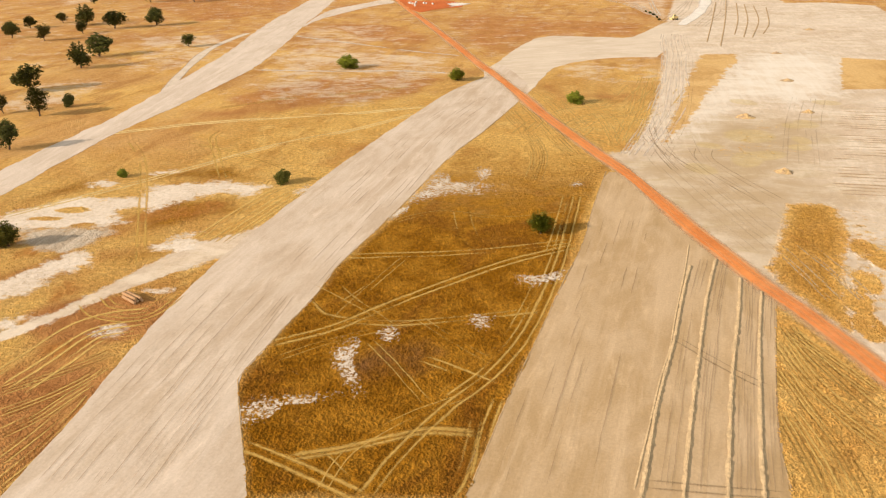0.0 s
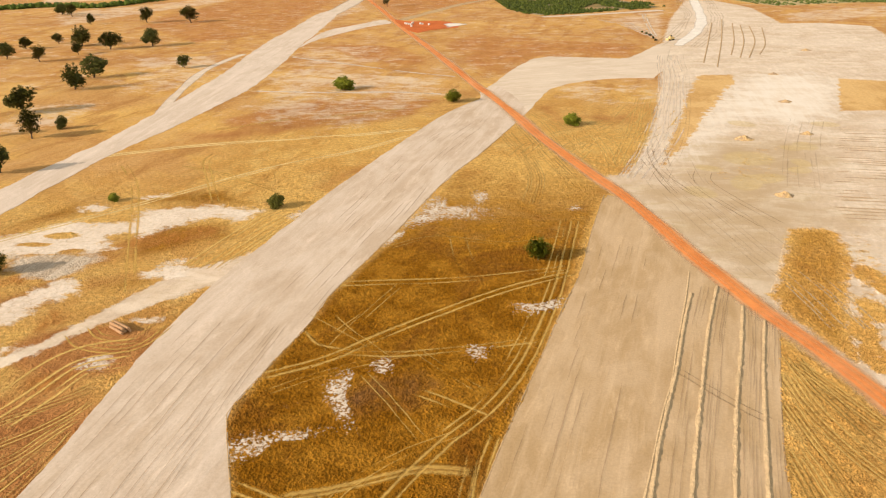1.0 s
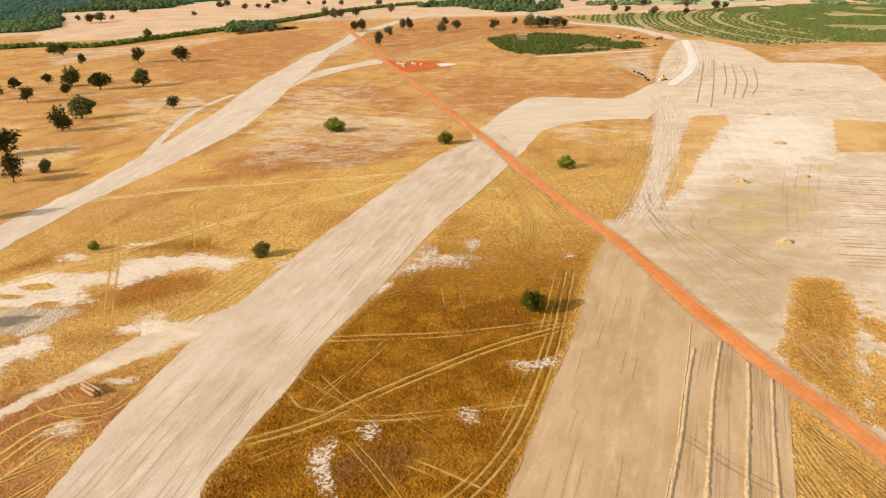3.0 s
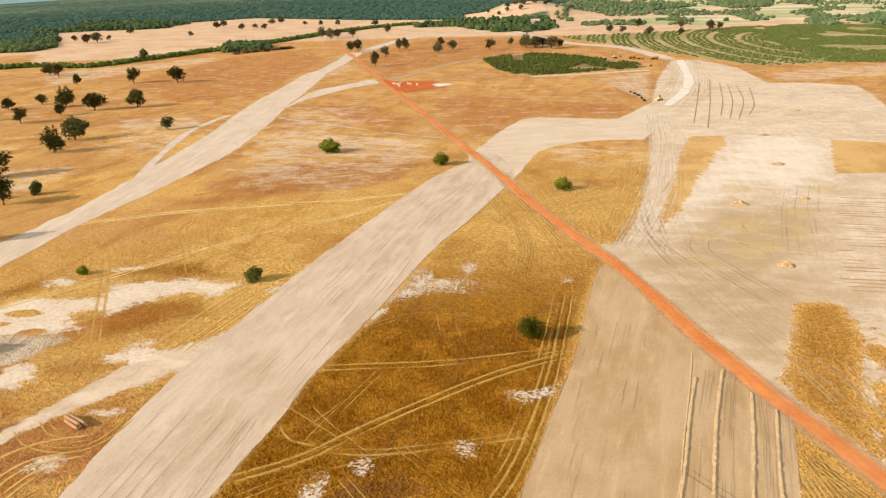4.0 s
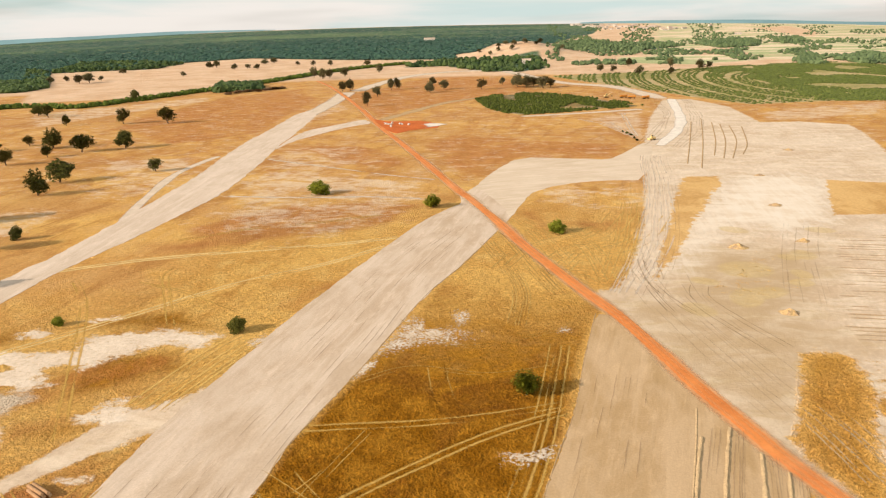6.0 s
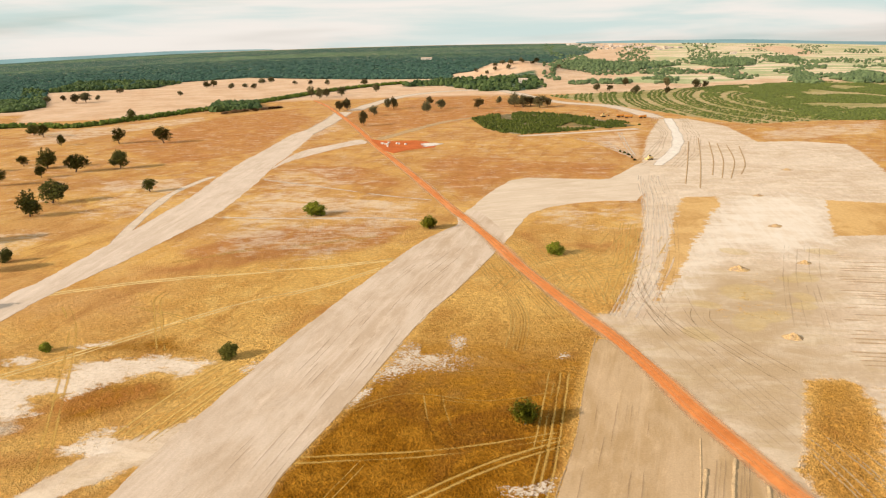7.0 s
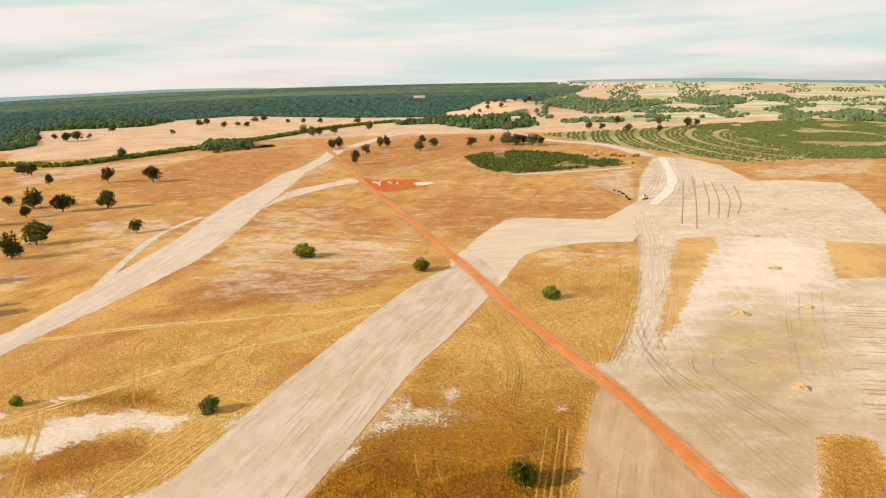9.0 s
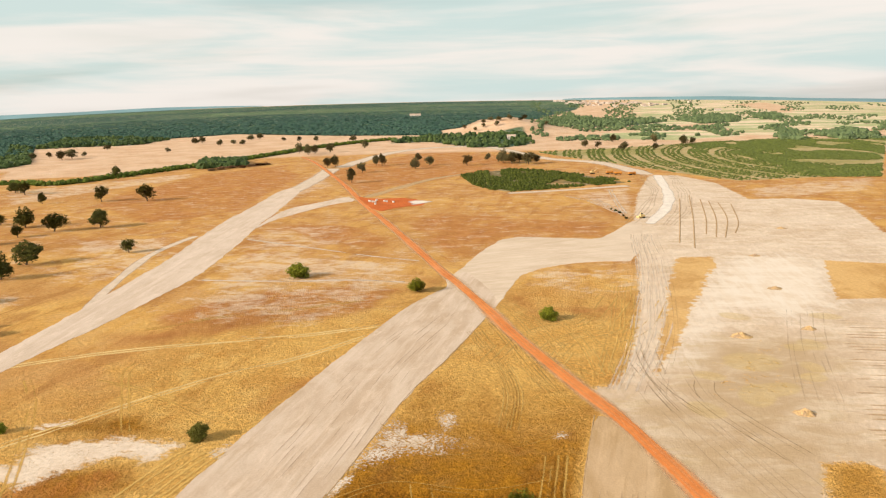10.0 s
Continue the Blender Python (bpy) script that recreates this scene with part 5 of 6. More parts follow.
tracks([(-141.8, 256.9), (-128.6, 237.6), (-116.5, 213.6), (-103.2, 184.2), (-90.8, 157)], PAIR, 0.38, STRAW, STRAW_LABEL, 6, 0.3)
tracks([(-49, 124), (-37.2, 131.2), (-30.4, 138.2), (-19.6, 148.7), (-2.3, 163.6), (15, 174.2)], PAIR, 0.45, STRAW, STRAW_LABEL, 7)
WEDGE_RUN = [(-21.9, 83.4), (-19.1, 91.4), (-15.6, 98.8), (-10.8, 107.3), (-4.4, 116.6), (0.7, 127.7), (4.1, 138.9), (9.0, 160.1), (12.2, 178.8), (16.7, 209.0)]
WEDGE_BAND = [(-36.3, 91.4), (-27.7, 94.1), (-20.9, 97.2), (-14.8, 99.7), (-10.1, 100.0), (-5.0, 99.5)]
WEDGE_LOW = [(-44.6, 94.8), (-38.2, 92.1), (-29.8, 88.1), (-21.1, 83.7)]
tracks(WEDGE_BAND, (-0.45, 0.5), 0.62, STRAW, STRAW_LABEL, 8)
tracks(WEDGE_RUN, (-1.0, 1.0), 0.34, STRAW, STRAW_LABEL, 9)
tracks(WEDGE_RUN[3:], (2.4, 3.9), 0.26, STRAW, STRAW_LABEL, 10, 0.35)
tracks(WEDGE_LOW, (-1.1, 0.9), 0.45, STRAW, STRAW_LABEL, 11)
tracks([(-45.6, 142.6), (-39.4, 135.6), (-24.9, 133.9), (-9.9, 137), (5.3, 141.4)], (-0.9, 0.8), 0.4, STRAW, STRAW_LABEL, 12, 0.4)
tracks([(-18.0, 121.7), (-11.8, 118.3), (-3.2, 113.1)], (-1.2, 0.8), 0.30, STRAW, STRAW_LABEL, 13, 0.2)
tracks([(-43.5, 164.6), (-29.8, 166.3), (-16.1, 168.0), (-2.4, 171.3), (13.8, 176.8)], (-1.2, 1.0), 0.42, STRAW, STRAW_LABEL, 14, 0.2)
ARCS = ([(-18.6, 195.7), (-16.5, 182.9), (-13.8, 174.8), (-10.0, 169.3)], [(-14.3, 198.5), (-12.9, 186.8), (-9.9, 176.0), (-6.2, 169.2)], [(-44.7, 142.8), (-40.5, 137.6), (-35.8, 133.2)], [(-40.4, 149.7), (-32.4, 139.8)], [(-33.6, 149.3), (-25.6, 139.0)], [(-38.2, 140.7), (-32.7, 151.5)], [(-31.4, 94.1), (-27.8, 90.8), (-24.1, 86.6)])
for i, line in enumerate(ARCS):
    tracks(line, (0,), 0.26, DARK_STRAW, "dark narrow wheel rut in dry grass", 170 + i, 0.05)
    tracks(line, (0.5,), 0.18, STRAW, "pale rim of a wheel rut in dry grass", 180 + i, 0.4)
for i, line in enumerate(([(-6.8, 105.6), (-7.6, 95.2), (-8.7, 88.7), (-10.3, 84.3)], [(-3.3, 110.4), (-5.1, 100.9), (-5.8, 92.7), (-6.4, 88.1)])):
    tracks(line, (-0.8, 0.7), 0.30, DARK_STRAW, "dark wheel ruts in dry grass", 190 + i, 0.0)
    tracks(line, (-0.2, 1.4), 0.30, STRAW, STRAW_LABEL, 194 + i, 0.2)
COMB_EAST_A = [(53.6, 138.7), (54.7, 127.7), (57.6, 116.2), (60.5, 107.7)]
COMB_EAST_B = [(50.7, 132.5), (51.5, 121.0), (54.3, 109.6), (58.4, 99.9)]
COMB_EAST_C = [(47.6, 122.5), (48.7, 112.0), (50.3, 100.7), (50.6, 88.4)]
COMB_EAST_D = [(44.6, 110.4), (45.0, 103.0), (45.5, 93.9), (45.1, 88.0)]
COMB_EAST_E = [(52.7, 136.8), (57.8, 125.0), (62.3, 114.0)]
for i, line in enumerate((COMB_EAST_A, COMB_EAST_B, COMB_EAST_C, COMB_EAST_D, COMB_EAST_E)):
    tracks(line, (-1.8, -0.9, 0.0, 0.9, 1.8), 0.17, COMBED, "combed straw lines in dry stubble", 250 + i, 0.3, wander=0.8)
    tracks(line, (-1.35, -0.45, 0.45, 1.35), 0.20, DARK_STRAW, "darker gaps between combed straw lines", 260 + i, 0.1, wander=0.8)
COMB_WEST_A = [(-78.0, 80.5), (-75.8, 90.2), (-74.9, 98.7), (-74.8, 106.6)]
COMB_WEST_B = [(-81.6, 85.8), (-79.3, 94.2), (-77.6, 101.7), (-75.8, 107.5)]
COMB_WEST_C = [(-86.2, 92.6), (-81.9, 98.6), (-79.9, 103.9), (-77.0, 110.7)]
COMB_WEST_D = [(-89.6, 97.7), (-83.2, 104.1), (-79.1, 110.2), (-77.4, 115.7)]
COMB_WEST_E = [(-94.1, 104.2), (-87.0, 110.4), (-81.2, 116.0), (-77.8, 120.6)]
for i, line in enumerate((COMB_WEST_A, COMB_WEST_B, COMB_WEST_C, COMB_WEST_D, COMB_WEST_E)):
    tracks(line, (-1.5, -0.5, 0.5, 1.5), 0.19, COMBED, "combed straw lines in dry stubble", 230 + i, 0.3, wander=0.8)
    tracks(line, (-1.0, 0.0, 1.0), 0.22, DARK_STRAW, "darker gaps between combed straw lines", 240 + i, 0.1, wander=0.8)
tracks([(-91.9, 105.7), (-88.9, 116), (-85.5, 126.4), (-75.9, 130.4)], (-4, -2.4, 0, 1.8, 4.6, 6.2), 0.4, COMBED, STRAW_LABEL, 20, 0.15, wander=2.0)
tracks([(-76.3, 145.2), (-79.3, 134.8), (-87.9, 134.9), (-94.3, 140.4)], (-3.2, -1.6, 0.0, 1.5, 3.0), 0.26, STRAW, STRAW_LABEL, 21, 0.45)
tracks([(-73.4, 168.7), (-68.9, 185.9), (-64.1, 202), (-60.8, 208.6)], (1.2, 2.8, 5.2, 7.0, 9.4, 11.0), 0.4, COMBED, STRAW_LABEL, 22, 0.12, wander=3.0)
tracks([(7.6, 263.8), (21.4, 294.8), (40.1, 304.5), (57, 344.8)], tuple(np.arange(-14, 14, 2.6)), 0.32, COMBED, "combed straw lines in dry stubble", 23, 0.5, wander=2.0)
tracks([(49.5, 292.6), (46.6, 253.4), (50.8, 221.1), (56.4, 190.6), (60.8, 171.8)], (-5.5, -3.8, -1.0, 0.8, 3.4, 5.0), 0.15, RUT, RUT_LABEL, 24, 0.36, wander=2.0)
tracks([(53.6, 305.5), (50.4, 247.8), (56.5, 217), (61.8, 189.7), (64.6, 180.2)], (-4.5, -2.8, -0.5, 1.2, 4.0, 5.6, 8.2), 0.14, RUT, RUT_LABEL, 25, 0.36, wander=2.0)
tracks([(90.2, 480.2), (72.5, 369.1), (53.2, 289), (39.7, 243.8)], (-7, -5.2, -2.4, -0.7, 1.6, 3.3, 6.0, 7.7), 0.15, RUT, RUT_LABEL, 26, 0.12, wander=3.0)
tracks([(90.2, 480.2), (72.5, 369.1), (53.2, 289), (39.7, 243.8)], (-6.8, -5.6, -4, -1.5, 0.4, 2.4, 4.8), 0.5, WASH, "pale wheel tracks in bare sandy ground", 27, 0.2, wander=3.0)
FURROW_STARTS = ((122.7, 307.9), (118.0, 295.1), (113.5, 282.6), (108.3, 268.4), (103.3, 254.9), (98.4, 241.5), (94.4, 230.3), (90.1, 218.6))
for i, (x, y) in enumerate(FURROW_STARTS):
    tracks([(x, y), (x + 10, y - 1.2), (x + 27, y - 4)], (-5.4, -2.6, 0.0, 3.1), 0.5, FURROW, "low broken furrow lines in pale sand", 200 + i, 0.28, wander=1.5)
tracks([(120.3, 323.5), (106.1, 283.2), (90.4, 235.1)], (-9, -7.4, -4.2, -1.6, 0, 1.4, 3.0), 0.2, RUT, RUT_LABEL, 211, 0.4, wander=1.5)
tracks([(64.7, 178.0), (67.5, 164.1), (69.9, 147.1)], (-4.2, -3.1, -1.0, 0.0, 2.6, 3.6, 6.2), 0.36, DUST_TAN, "pale wheel tracks beside the red road", 212, 0.15, wander=1.0)
tracks([(47.8, 281.3), (47.1, 259.2), (49.8, 243.0), (55.0, 228.9)], (-0.9, 0.9), 0.2, RUT_DARK, RUT_LABEL, 213, 0.0)
tracks([(43.8, 269.8), (46.1, 247.0), (48.2, 229.9)], (-0.9, 0.9), 0.2, RUT_DARK, RUT_LABEL, 214, 0.0)
tracks([(60.5, 255), (58, 243), (62, 226), (70, 205)], (-3.5, -1.8, 2.2, 4.0), 0.18, RUT_DARK, RUT_LABEL, 215, 0.1, wander=1.5)

tracks(red_line, (-0.85, 0.85), 0.5, RED_LANE, "paler wheel lanes on the red dirt road", 41, 0.1, lift=0.15)
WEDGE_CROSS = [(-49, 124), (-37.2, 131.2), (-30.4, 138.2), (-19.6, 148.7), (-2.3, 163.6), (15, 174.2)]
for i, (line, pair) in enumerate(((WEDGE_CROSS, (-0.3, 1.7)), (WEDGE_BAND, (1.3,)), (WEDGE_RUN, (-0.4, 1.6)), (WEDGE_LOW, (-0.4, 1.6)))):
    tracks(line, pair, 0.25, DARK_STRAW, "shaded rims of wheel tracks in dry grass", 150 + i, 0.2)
tracks(HAUL_LINE, (-15, -13, -11, -9, 8, 10, 12.5, 14.5, 17), 0.5, RUT, RUT_LABEL, 160, 0.1, wander=4.0)
WEDGE_ARCS = ([(-5.4, 302.9), (3.1, 269.8), (6.7, 245.9), (4.3, 219.2)], [(1.8, 313.4), (12.1, 269.8), (18.7, 243.8)])
for i, line in enumerate(WEDGE_ARCS):
    tracks(line, (-3.2, -2.1, -0.8, 0.2, 1.4, 2.5), 0.15, COMBED, STRAW_LABEL, 270 + i, 0.4, wander=1.5)
    tracks(line, (-2.6, -1.4, -0.3, 0.8, 1.9), 0.17, DARK_STRAW, "darker gaps between combed straw lines", 274 + i, 0.2, wander=1.5)
FIELD_LINES = ([(12.4, 275.2), (27.0, 292.6), (43.9, 302.1)], [(14.8, 270.8), (27.7, 266.5), (36.9, 258.6)], [(24.5, 320.3), (32.8, 292.5), (35.0, 257.1)], [(59.0, 362.8), (47.7, 305.4), (36.3, 258.6)], [(6.7, 336.9), (18.6, 313.0), (40.5, 320.0)], [(12.7, 320.6), (23.3, 275.1), (31.3, 254.8)])
for i, line in enumerate(FIELD_LINES):
    tracks(line, (-4.5, -3.2, -1.2, 0.0, 2.4, 3.6), 0.2, COMBED, STRAW_LABEL, 280 + i, 0.3, wander=1.5)
FINE = ([(-45.7, 150.5), (-33.3, 140.5), (-24.6, 131.8)], [(-27.1, 165.5), (-34.2, 145.5), (-37.8, 133.4)], [(-14.6, 106.5), (-22.3, 117.9), (-29.4, 127.4)], [(-46.2, 118.6), (-35.1, 127), (-20.2, 134.2), (-7.6, 137.1)], [(-4.6, 120.9), (-12.6, 128.2), (-20.5, 136.4)], [(-34.7, 185.8), (-21.8, 194), (-3, 190.8), (14.1, 195.8)], [(-28.8, 226.2), (-11.5, 207.2), (6.6, 212.7), (22.4, 223.4)], [(-28.6, 83.5), (-25.8, 94.1), (-18.1, 103.1), (-8.1, 110.1)])
for i, line in enumerate(FINE):
    tracks(line, (-0.8, 0.8), 0.14, STRAW, "faint narrow wheel tracks in dry grass", 140 + i, 0.25)
GROOVE_LABEL = "thin dark grader lines on compacted sand"
tracks([(-54.6, 81.7), (-53.7, 96.7), (-52.6, 109.1), (-51.8, 122.3), (-49.4, 145)], (20, 17.5, 16, 14, 11.5, 9, 8, 6.5, 4.4, 3.2, 2.0, 1.0, 0.2, -0.8), 0.11, GROOVE, GROOVE_LABEL, 31, 0.40, lift=0.06, wander=1.0)
tracks([(-54.5, 145), (-49, 175), (-41.5, 215.8), (-30.6, 277.1), (-15.8, 325.8)], (-9.5, -8, -6, -5, -3.2, -2, 0.5, 1.8, 3, 4.8, 6, 8), 0.13, GROOVE, GROOVE_LABEL, 32, 0.62, lift=0.06, wander=1.5)
tracks([(46.7, 168.1), (40.5, 148.2), (35, 127.9), (29.4, 106.7), (24.6, 87.5)], (-3.4, -2.6, -1.8, 1.2, 1.7, 2.2, 2.6, 3.0), 0.11, GROOVE, GROOVE_LABEL, 33, 0.35, lift=0.06)
tracks([(50, 158.6), (45.4, 141.4), (39.4, 120.9), (35.1, 104.3), (31, 88.1)], (1.1, 1.6, 2.0, 2.5, 3.0, 3.6), 0.11, GROOVE, GROOVE_LABEL, 34, 0.35, lift=0.06)
tracks([(52.9, 152.2), (47.4, 133.3), (42.4, 114.1), (38.6, 99.1), (36.2, 88.5)], (0.9, 1.4, 1.9, 2.6), 0.11, GROOVE, GROOVE_LABEL, 35, 0.35, lift=0.06)
tracks([(1.8, 87.2), (9, 118.2), (18.6, 159.4), (26, 192.9)], (-9, -8, -5.5, -4, -3, -1, 0.6, 2, 3.4, 5, 8, 9.4), 0.12, GROOVE, GROOVE_LABEL, 36, 0.68, lift=0.06, wander=1.0)
tracks([(30.4, 131.8), (35.5, 125.1), (40.3, 119.3), (44.5, 115.3)], (-0.8, 0.8), 0.22, RUT_DARK, "wheel ruts crossing the soil ridges", 220, 0.1, lift=0.06)
tracks([(18.6, 89.9), (28.1, 89.3), (39.9, 88.8)], (-0.8, 0.8), 0.2, RUT_DARK, "wheel ruts crossing the soil ridges", 221, 0.1, lift=0.06)
tracks([(80.6, 636.6), (87.8, 587.9), (91.8, 544.5)], (-2.4, -1.2, 0.6, 1.8), 0.5, DUST, "pale crossing tracks on bare ground", 37, 0.2, lift=0.02)
tracks([(102.5, 679.6), (96.1, 608.7), (92.3, 551.4)], (-1.2, 1.2), 0.7, DUST, "pale crossing track on bare ground", 38, 0.1, lift=0.03)
tracks([(62.2, 646.8), (78.6, 606.6), (88.5, 557)], (-1.2, 1.2), 0.7, DUST, "pale crossing track on brown grass", 39, 0.1, lift=0.03)


# ---- clods and tufts in the near fields ----
def build_stubble():
    rng = np.random.default_rng(31)
    count = 250000
    px = rng.uniform(-150, 110, count)
    py = 80 + 190 * rng.random(count) ** 1.3
    keep = np.ones(count, bool)
    for poly in (CENTRE_OUT, EAST_OUT, WEST_OUT, SPUR, FLARE):
        keep &= ~inside(px, py, poly)
    keep &= line_mask(px, py, RED_LINE, 4.0, 0.5) < 0.5
    masks = ground_masks(px, py)
    keep &= masks["bare"] < 0.6
    keep &= (np.maximum(masks["white"], masks["grey"]) < 0.45) | (rng.random(count) < 0.06)
    for poly in SAND_SPREADS:
        keep &= ~(inside(px, py, poly) & (rng.random(count) < 0.8))
    keep &= np.array([(int(x * 2.5), int(y * 2.5)) not in PRESSED for x, y in zip(px, py)])
    px, py = px[keep], py[keep]
    n = len(px)
    turn, size, tall = rng.uniform(0, 6.28, n), rng.uniform(0.18, 0.48, n), rng.uniform(0.06, 0.27, n) * np.where((px < -60) | (py > 190), 0.5, 1.0)
    verts = np.zeros((n, 5, 3))
    for k in range(4):
        a = turn + k * 1.5708 + rng.uniform(-0.4, 0.4, n)
        r = size * rng.uniform(0.7, 1.3, n)
        verts[:, k] = np.stack([px + r * np.cos(a), py + r * np.sin(a), np.full(n, -0.02)], 1)
    verts[:, 4] = np.stack([px + rng.normal(0, 0.08, n), py + rng.normal(0, 0.08, n), tall], 1)
    base = np.arange(n)[:, None, None] * 5
    tris = (base + np.array([[0, 1, 4], [1, 2, 4], [2, 3, 4], [3, 0, 4]])[None]).reshape(-1, 3)
    me = bpy.data.meshes.new("grass")
    me.from_pydata(verts.reshape(-1, 3).tolist(), [], tris.tolist())
    for key, value in masks.items():
        spots = np.repeat(np.clip(value[keep], 0, 1), 5).astype(np.float32)
        me.attributes.new(key, "FLOAT", "POINT").data.foreach_set("value", spots)
    me.materials.append(GROUND)
    tagged(new("grass", me), label="short dry golden stubble and grass clods", category="grass", kind="stuff")


build_stubble()


# ---- heaps, logs, machines ----
HEAPS = [(84.8, 293.8), (110.1, 301.3), (80.6, 230.8), (118.6, 355.8), (131.8, 419), (171.8, 492.3)]
HEAP_EARTH = plain("heap_earth", (0.55, 0.36, 0.16), 0.4, 0.6, 1.3, bump=0.15, other=(0.36, 0.25, 0.16))


def heap(x, y, r, h, seed):
    rnd = random.Random(seed)
    verts, faces = [(x, y, h)], []
    rings, sides = 5, 14
    for i in range(1, rings + 1):
        t = i / rings
        for k in range(sides):
            a = 2 * math.pi * k / sides
            q = r * t * (1 + 0.35 * noise.noise((math.cos(a) * 1.2, math.sin(a) * 1.2, seed)) + 0.08 * rnd.uniform(-1, 1))
            z = h * (1 - t) ** 1.2 * rnd.uniform(0.75, 1.2) if i < rings else -0.05
            verts.append((x + q * math.cos(a) * 1.25, y + q * math.sin(a), z))
    for k in range(sides):
        faces.append((0, 1 + k, 1 + (k + 1) % sides))
        for i in range(rings - 1):
            a, b = 1 + i * sides + k, 1 + i * sides + (k + 1) % sides
            faces.append((a, a + sides, b + sides, b))
    tagged(new("soil_heap", mesh_of("soil_heap", verts, faces, HEAP_EARTH)), label="small heap of brown soil on pale bare ground", category="soil heap", group="heaps on the bare ground")


for i, ((x, y), r, h) in enumerate(zip(HEAPS, (3.0, 2.2, 2.4, 2.6, 2.4, 2.6), (1.6, 1.2, 1.5, 1.1, 1.0, 1.1))):
    heap(x, y, r, h, 70 + i)

WOOD_BARK = plain("log_bark", (0.40, 0.235, 0.125), 0.15, 0.7, 1.3)
WOOD_END = plain("log_end", (0.62, 0.40, 0.22), 0.1, 0.85, 1.1)


def felled_log(x, y, z, turn, length, r, seed):
    rnd = random.Random(seed)
    base = tagged(new("log"), label="felled brown tree log lying in dry grass", category="log", group="stacked logs")
    base.matrix_world = pose(x, y, z, 0, 90, turn)
    sides, rings = 10, 6
    verts, faces = [], []
    for i in range(rings + 1):
        for k in range(sides):
            a = 2 * math.pi * k / sides
            q = r * (1 - 0.15 * i / rings) * rnd.uniform(0.93, 1.07)
            verts.append((q * math.cos(a), q * math.sin(a), length * (i / rings - 0.5)))
    for i in range(rings):
        for k in range(sides):
            a, b = i * sides + k, i * sides + (k + 1) % sides
            faces.append((a, b, b + sides, a + sides))
    part("bark", mesh_of("bark", verts, faces, WOOD_BARK, True), base)
    for z0, shrink in ((-0.5, 1.0), (0.5, 0.85)):
        ring = [(r * shrink * 0.97 * math.cos(2 * math.pi * k / sides), r * shrink * 0.97 * math.sin(2 * math.pi * k / sides), z0 * length * 1.002) for k in range(sides)]
        part("cut_end", mesh_of("cut_end", ring, [tuple(range(sides))], WOOD_END), base)


(lx0, ly0), (lx1, ly1) = [(-88.2, 142.7), (-81.3, 138.2)]
log_x, log_y = (lx0 + lx1) / 2, (ly0 + ly1) / 2
log_turn = math.degrees(math.atan2(ly1 - ly0, lx1 - lx0))
for i, (across, up, shift) in enumerate(((-0.82, 0.37, 0.3), (0.0, 0.37, -0.2), (0.82, 0.37, 0.1), (-0.40, 1.03, 0.0), (0.42, 1.03, 0.4))):
    c, sn = math.cos(radians(log_turn)), math.sin(radians(log_turn))
    felled_log(log_x - sn * across + c * shift, log_y + c * across + sn * shift, up, log_turn + i - 2, 4.9 + 0.3 * (i % 3), 0.40, 80 + i)

YELLOW = plain("machine_yellow", (0.66, 0.48, 0.22), 0.5, 0.9, 1.08, 0.45, 0.0)
BLACK = plain("machine_black", (0.03, 0.03, 0.03), 0.3, 0.8, 1.2, 0.6, 0.0)
GLASS = plain("cab_glass", (0.05, 0.07, 0.08), 0.5, 0.95, 1.05, 0.1, 0.0)
WHITE = plain("weathered_white", (0.66, 0.62, 0.56), 0.6, 0.92, 1.05)


def block(name, size, at, mat, parent, bevel=0.08, taper=1.0, label=""):
    bm = bmesh.new()
    bmesh.ops.create_cube(bm, size=1.0)
    for v in bm.verts:
        k = taper if v.co.z > 0 else 1.0
        v.co = Vector((v.co.x * size[0] * k, v.co.y * size[1] * k, v.co.z * size[2]))
    bmesh.ops.bevel(bm, geom=bm.edges[:], offset=bevel, segments=2, affect="EDGES")
    me = bpy.data.meshes.new(name)
    bm.to_mesh(me)
    bm.free()
    me.materials.append(mat)
    ob = part(name, me, parent, label)
    ob.location = at
    return ob


def digger(x, y, turn, scale, arm=True):
    kind = "excavator" if arm else "bulldozer"
    base = tagged(new(kind), label="yellow %s parked on bare pale ground" % kind, category=kind)
    base.matrix_world = pose(x, y, 0, 0, 0, turn) @ Matrix.Scale(scale, 4)
    for side in (-1, 1):
        block("crawler_track", (4.2, 0.6, 0.9), (0, side * 1.2, 0.45), BLACK, base, 0.25)
    block("body", (3.4, 2.5, 1.2), (-0.4, 0, 1.55), YELLOW, base, 0.12, 0.95)
    cab = block("cab", (1.5, 1.1, 1.5), (0.5, 0.6, 2.8), YELLOW, base, 0.1, 0.9)
    block("window", (1.2, 1.14, 0.8), (0.05, 0, 0.2), GLASS, cab, 0.05)
    if arm:
        boom = block("boom", (3.6, 0.5, 0.6), (2.9, -0.2, 3.0), YELLOW, base, 0.08)
        boom.rotation_euler = (0, radians(-28), 0)
        stick = block("stick", (2.6, 0.4, 0.45), (5.0, -0.2, 2.8), YELLOW, base, 0.08)
        stick.rotation_euler = (0, radians(58), 0)
        block("bucket", (0.9, 1.1, 0.9), (5.6, -0.2, 1.2), BLACK, base, 0.1, 0.7)
    else:
        block("blade", (0.35, 3.6, 1.2), (2.7, 0, 0.75), YELLOW, base, 0.08)
        for side in (-1, 1):
            block("push_arm", (2.6, 0.25, 0.3), (1.3, side * 1.65, 0.7), YELLOW, base, 0.05)


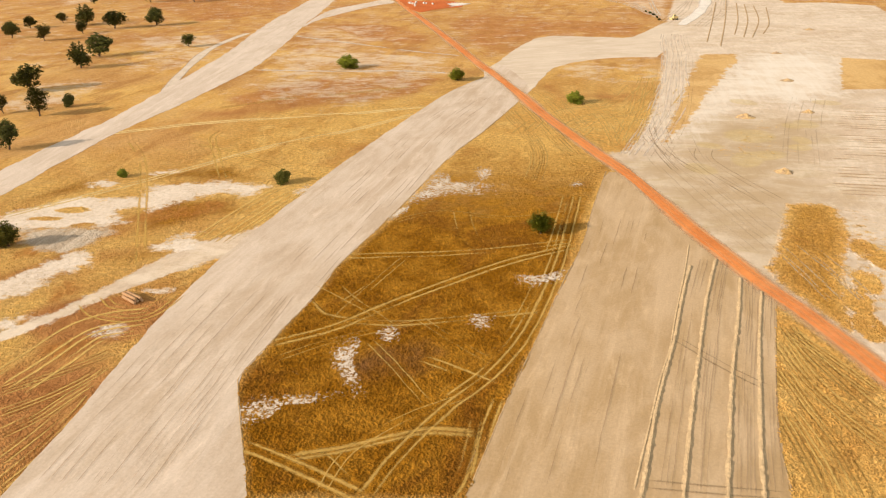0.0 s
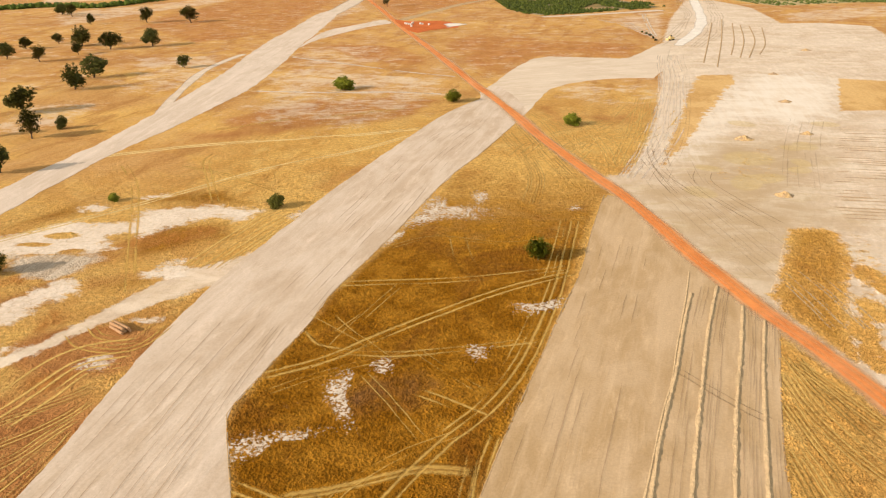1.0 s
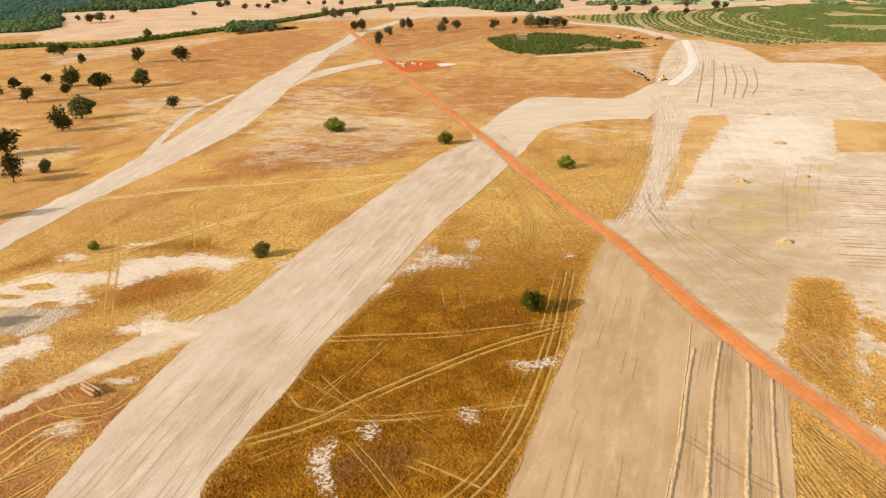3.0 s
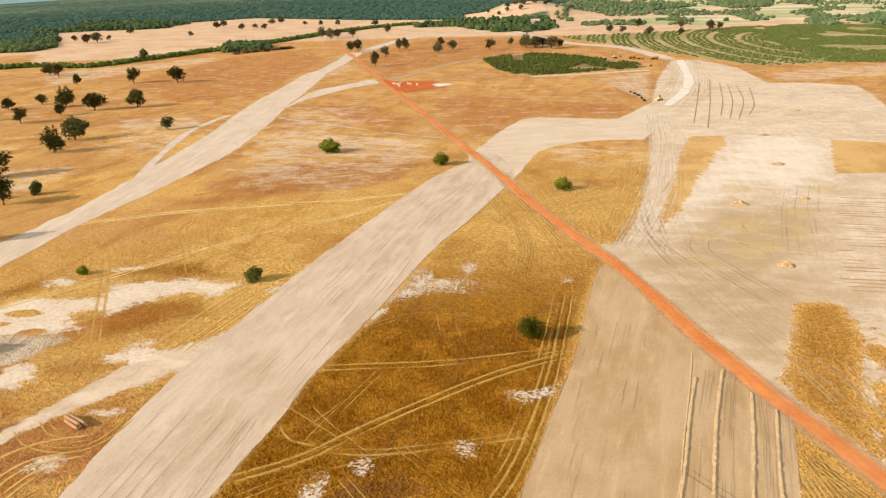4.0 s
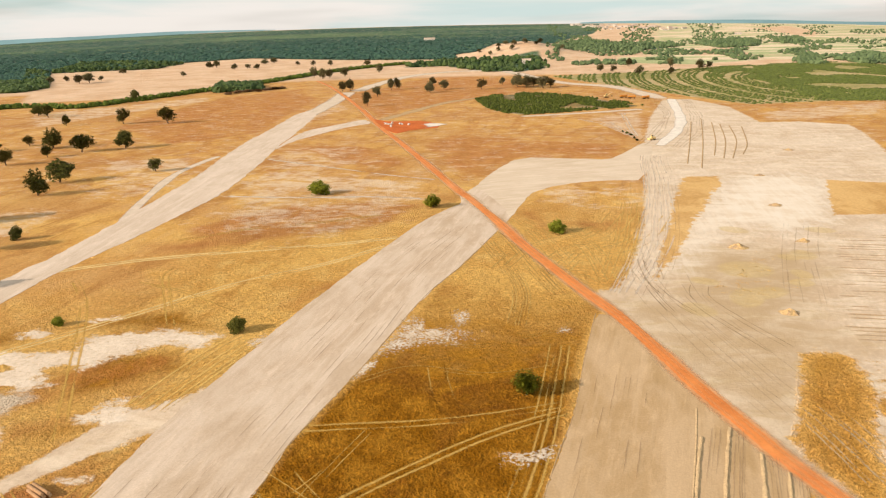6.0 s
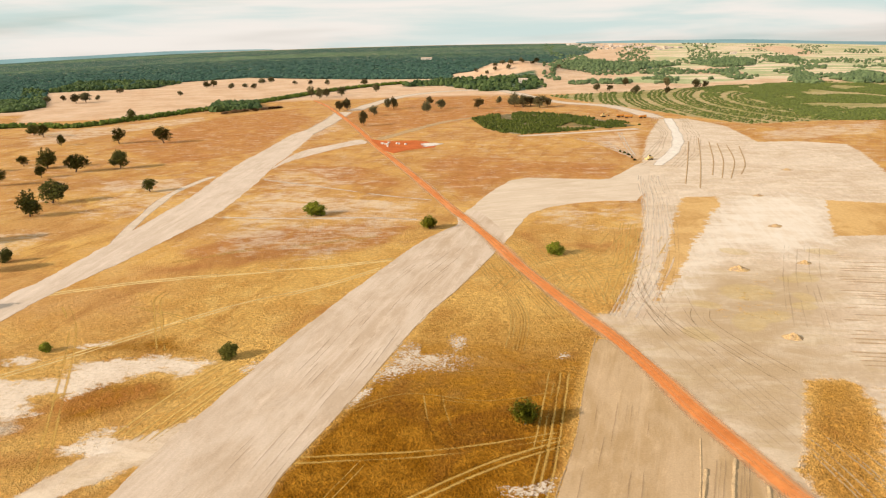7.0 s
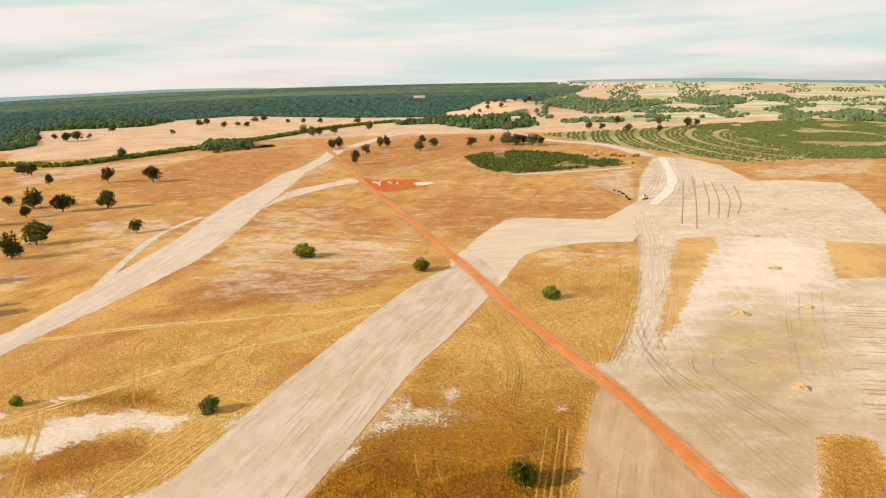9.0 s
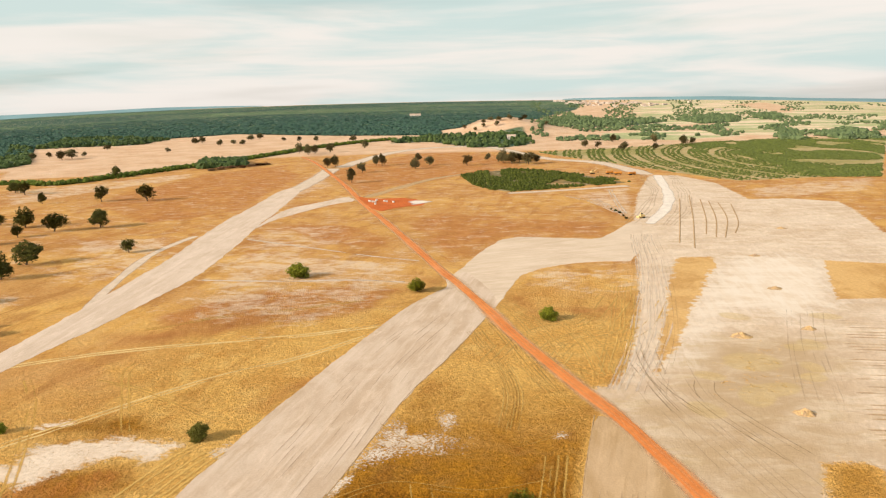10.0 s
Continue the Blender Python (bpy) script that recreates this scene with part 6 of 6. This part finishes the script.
def dump_truck(x, y, turn):
    base = tagged(new("dump_truck"), label="orange dump truck parked on bare pale ground", category="truck", group="parked dump trucks")
    base.matrix_world = pose(x, y, 0, 0, 0, turn)
    block("chassis", (7.0, 1.2, 0.4), (0, 0, 1.0), BLACK, base)
    block("tipper_body", (4.6, 2.5, 1.5), (-1.1, 0, 2.0), ORANGE, base, 0.1, 1.08)
    cab = block("cab", (1.9, 2.4, 2.0), (2.6, 0, 2.1), ORANGE, base, 0.15, 0.92)
    block("windscreen", (0.3, 2.0, 0.8), (0.78, 0, 0.4), GLASS, cab, 0.05)
    for px in (-2.6, -1.3, 2.4):
        for side in (-1, 1):
            bm = bmesh.new()
            bmesh.ops.create_cone(bm, cap_ends=True, segments=16, radius1=0.55, radius2=0.55, depth=0.45)
            me = bpy.data.meshes.new("wheel")
            bm.to_mesh(me)
            bm.free()
            me.materials.append(BLACK)
            w = part("wheel", me, base)
            w.location, w.rotation_euler = (px, side * 1.1, 0.55), (radians(90), 0, 0)


ORANGE = plain("machine_orange", (0.62, 0.26, 0.05), 0.5, 0.9, 1.08, 0.45, 0.0)
PARKED = [(99.9, 536.1), (105, 801.6), (121.1, 796.7), (128, 789.4), (140.6, 785.3)]
digger(PARKED[0][0], PARKED[0][1], 200, 1.0, False)
digger(PARKED[1][0], PARKED[1][1], 20, 1.1)
for (x, y), turn in zip(PARKED[2:], (10, -5, 15)):
    dump_truck(x, y, turn)

# ---- pale spread of gravel and stacked material on the red pad ----
PAD = [(-53, 619.8), (-79.3, 622.2), (-76.6, 464.9), (-78.5, 469.2)]
soft_ribbon("gravel_spread", [(PAD[0][0] - 8, PAD[0][1] - 2), (PAD[0][0], PAD[0][1]), (PAD[0][0] + 8, PAD[0][1] - 6)], 14, 0.20, DUST_WHITE, "white gravel spread on the red laterite pad", "gravel")
rnd_pad = random.Random(3)
for i in range(9):
    base = tagged(new("pallet_stack"), label="pale stack of building material on red ground", category="material stack", group="stacks on the red pad")
    base.matrix_world = pose(PAD[1][0] + rnd_pad.uniform(-12, 12), PAD[1][1] + rnd_pad.uniform(-10, 10), 0.16, 0, 0, rnd_pad.uniform(0, 90))
    block("pallet", (1.6, 1.3, 0.2), (0, 0, 0.1), WOOD_END, base, 0.03)
    block("load", (1.5, 1.2, 1.1), (0, 0, 0.75), WHITE, base, 0.05)

# ---- far houses ----
PLASTER = plain("aged_plaster", (0.56, 0.49, 0.42), 0.8, 0.9, 1.06)
ROOF = plain("clay_roof", (0.56, 0.42, 0.33), 1.0, 0.85, 1.1)
HOUSES = [(-204.8, 2332.9), (364.9, 3346.2), (391.8, 3181.9), (481.3, 3416.2), (489.9, 3164), (563.4, 3403.4), (541.1, 3017.3), (609.6, 3150.9), (337.5, 3554.2), (387.2, 2976.7), (45, 1355.6), (715.8, 2466), (850.8, 3317.3)]


def house(x, y, long, deep, tall, turn):
    z = float(far_height(np.array(x), np.array(y)))
    base = tagged(new("house"), label="far white-walled house with a low clay roof", category="house", group="far houses")
    base.matrix_world = pose(x, y, z - 0.3, 0, 0, turn)
    block("wall", (long, deep, tall), (0, 0, tall / 2), PLASTER, base, 0.1)
    a, b, h = long / 2 + 0.5, deep / 2 + 0.5, tall + deep * 0.22
    verts = [(-a, -b, tall), (a, -b, tall), (a, b, tall), (-a, b, tall), (-a, 0, h), (a, 0, h)]
    part("roof", mesh_of("roof", verts, [(0, 1, 5, 4), (2, 3, 4, 5), (1, 2, 5), (3, 0, 4), (3, 2, 1, 0)], ROOF), base)
    for k in range(3):
        block("window", (1.4, 0.2, 1.4), (long * (k - 1) * 0.3, -deep / 2, tall * 0.55), GLASS, base, 0.03)


rnd_house = random.Random(12)
for i, (x, y) in enumerate(HOUSES):
    house(x, y, *((32, 12, 5) if i == 0 else (rnd_house.uniform(14, 26), rnd_house.uniform(9, 13), rnd_house.uniform(4, 7))), rnd_house.uniform(-30, 30))
for i in range(40):
    k = rnd_house.choice(HOUSES[1:9])
    house(k[0] + rnd_house.uniform(-110, 110), k[1] + rnd_house.uniform(-260, 120), rnd_house.uniform(10, 20), rnd_house.uniform(8, 11), rnd_house.uniform(4, 6), rnd_house.uniform(-40, 40))
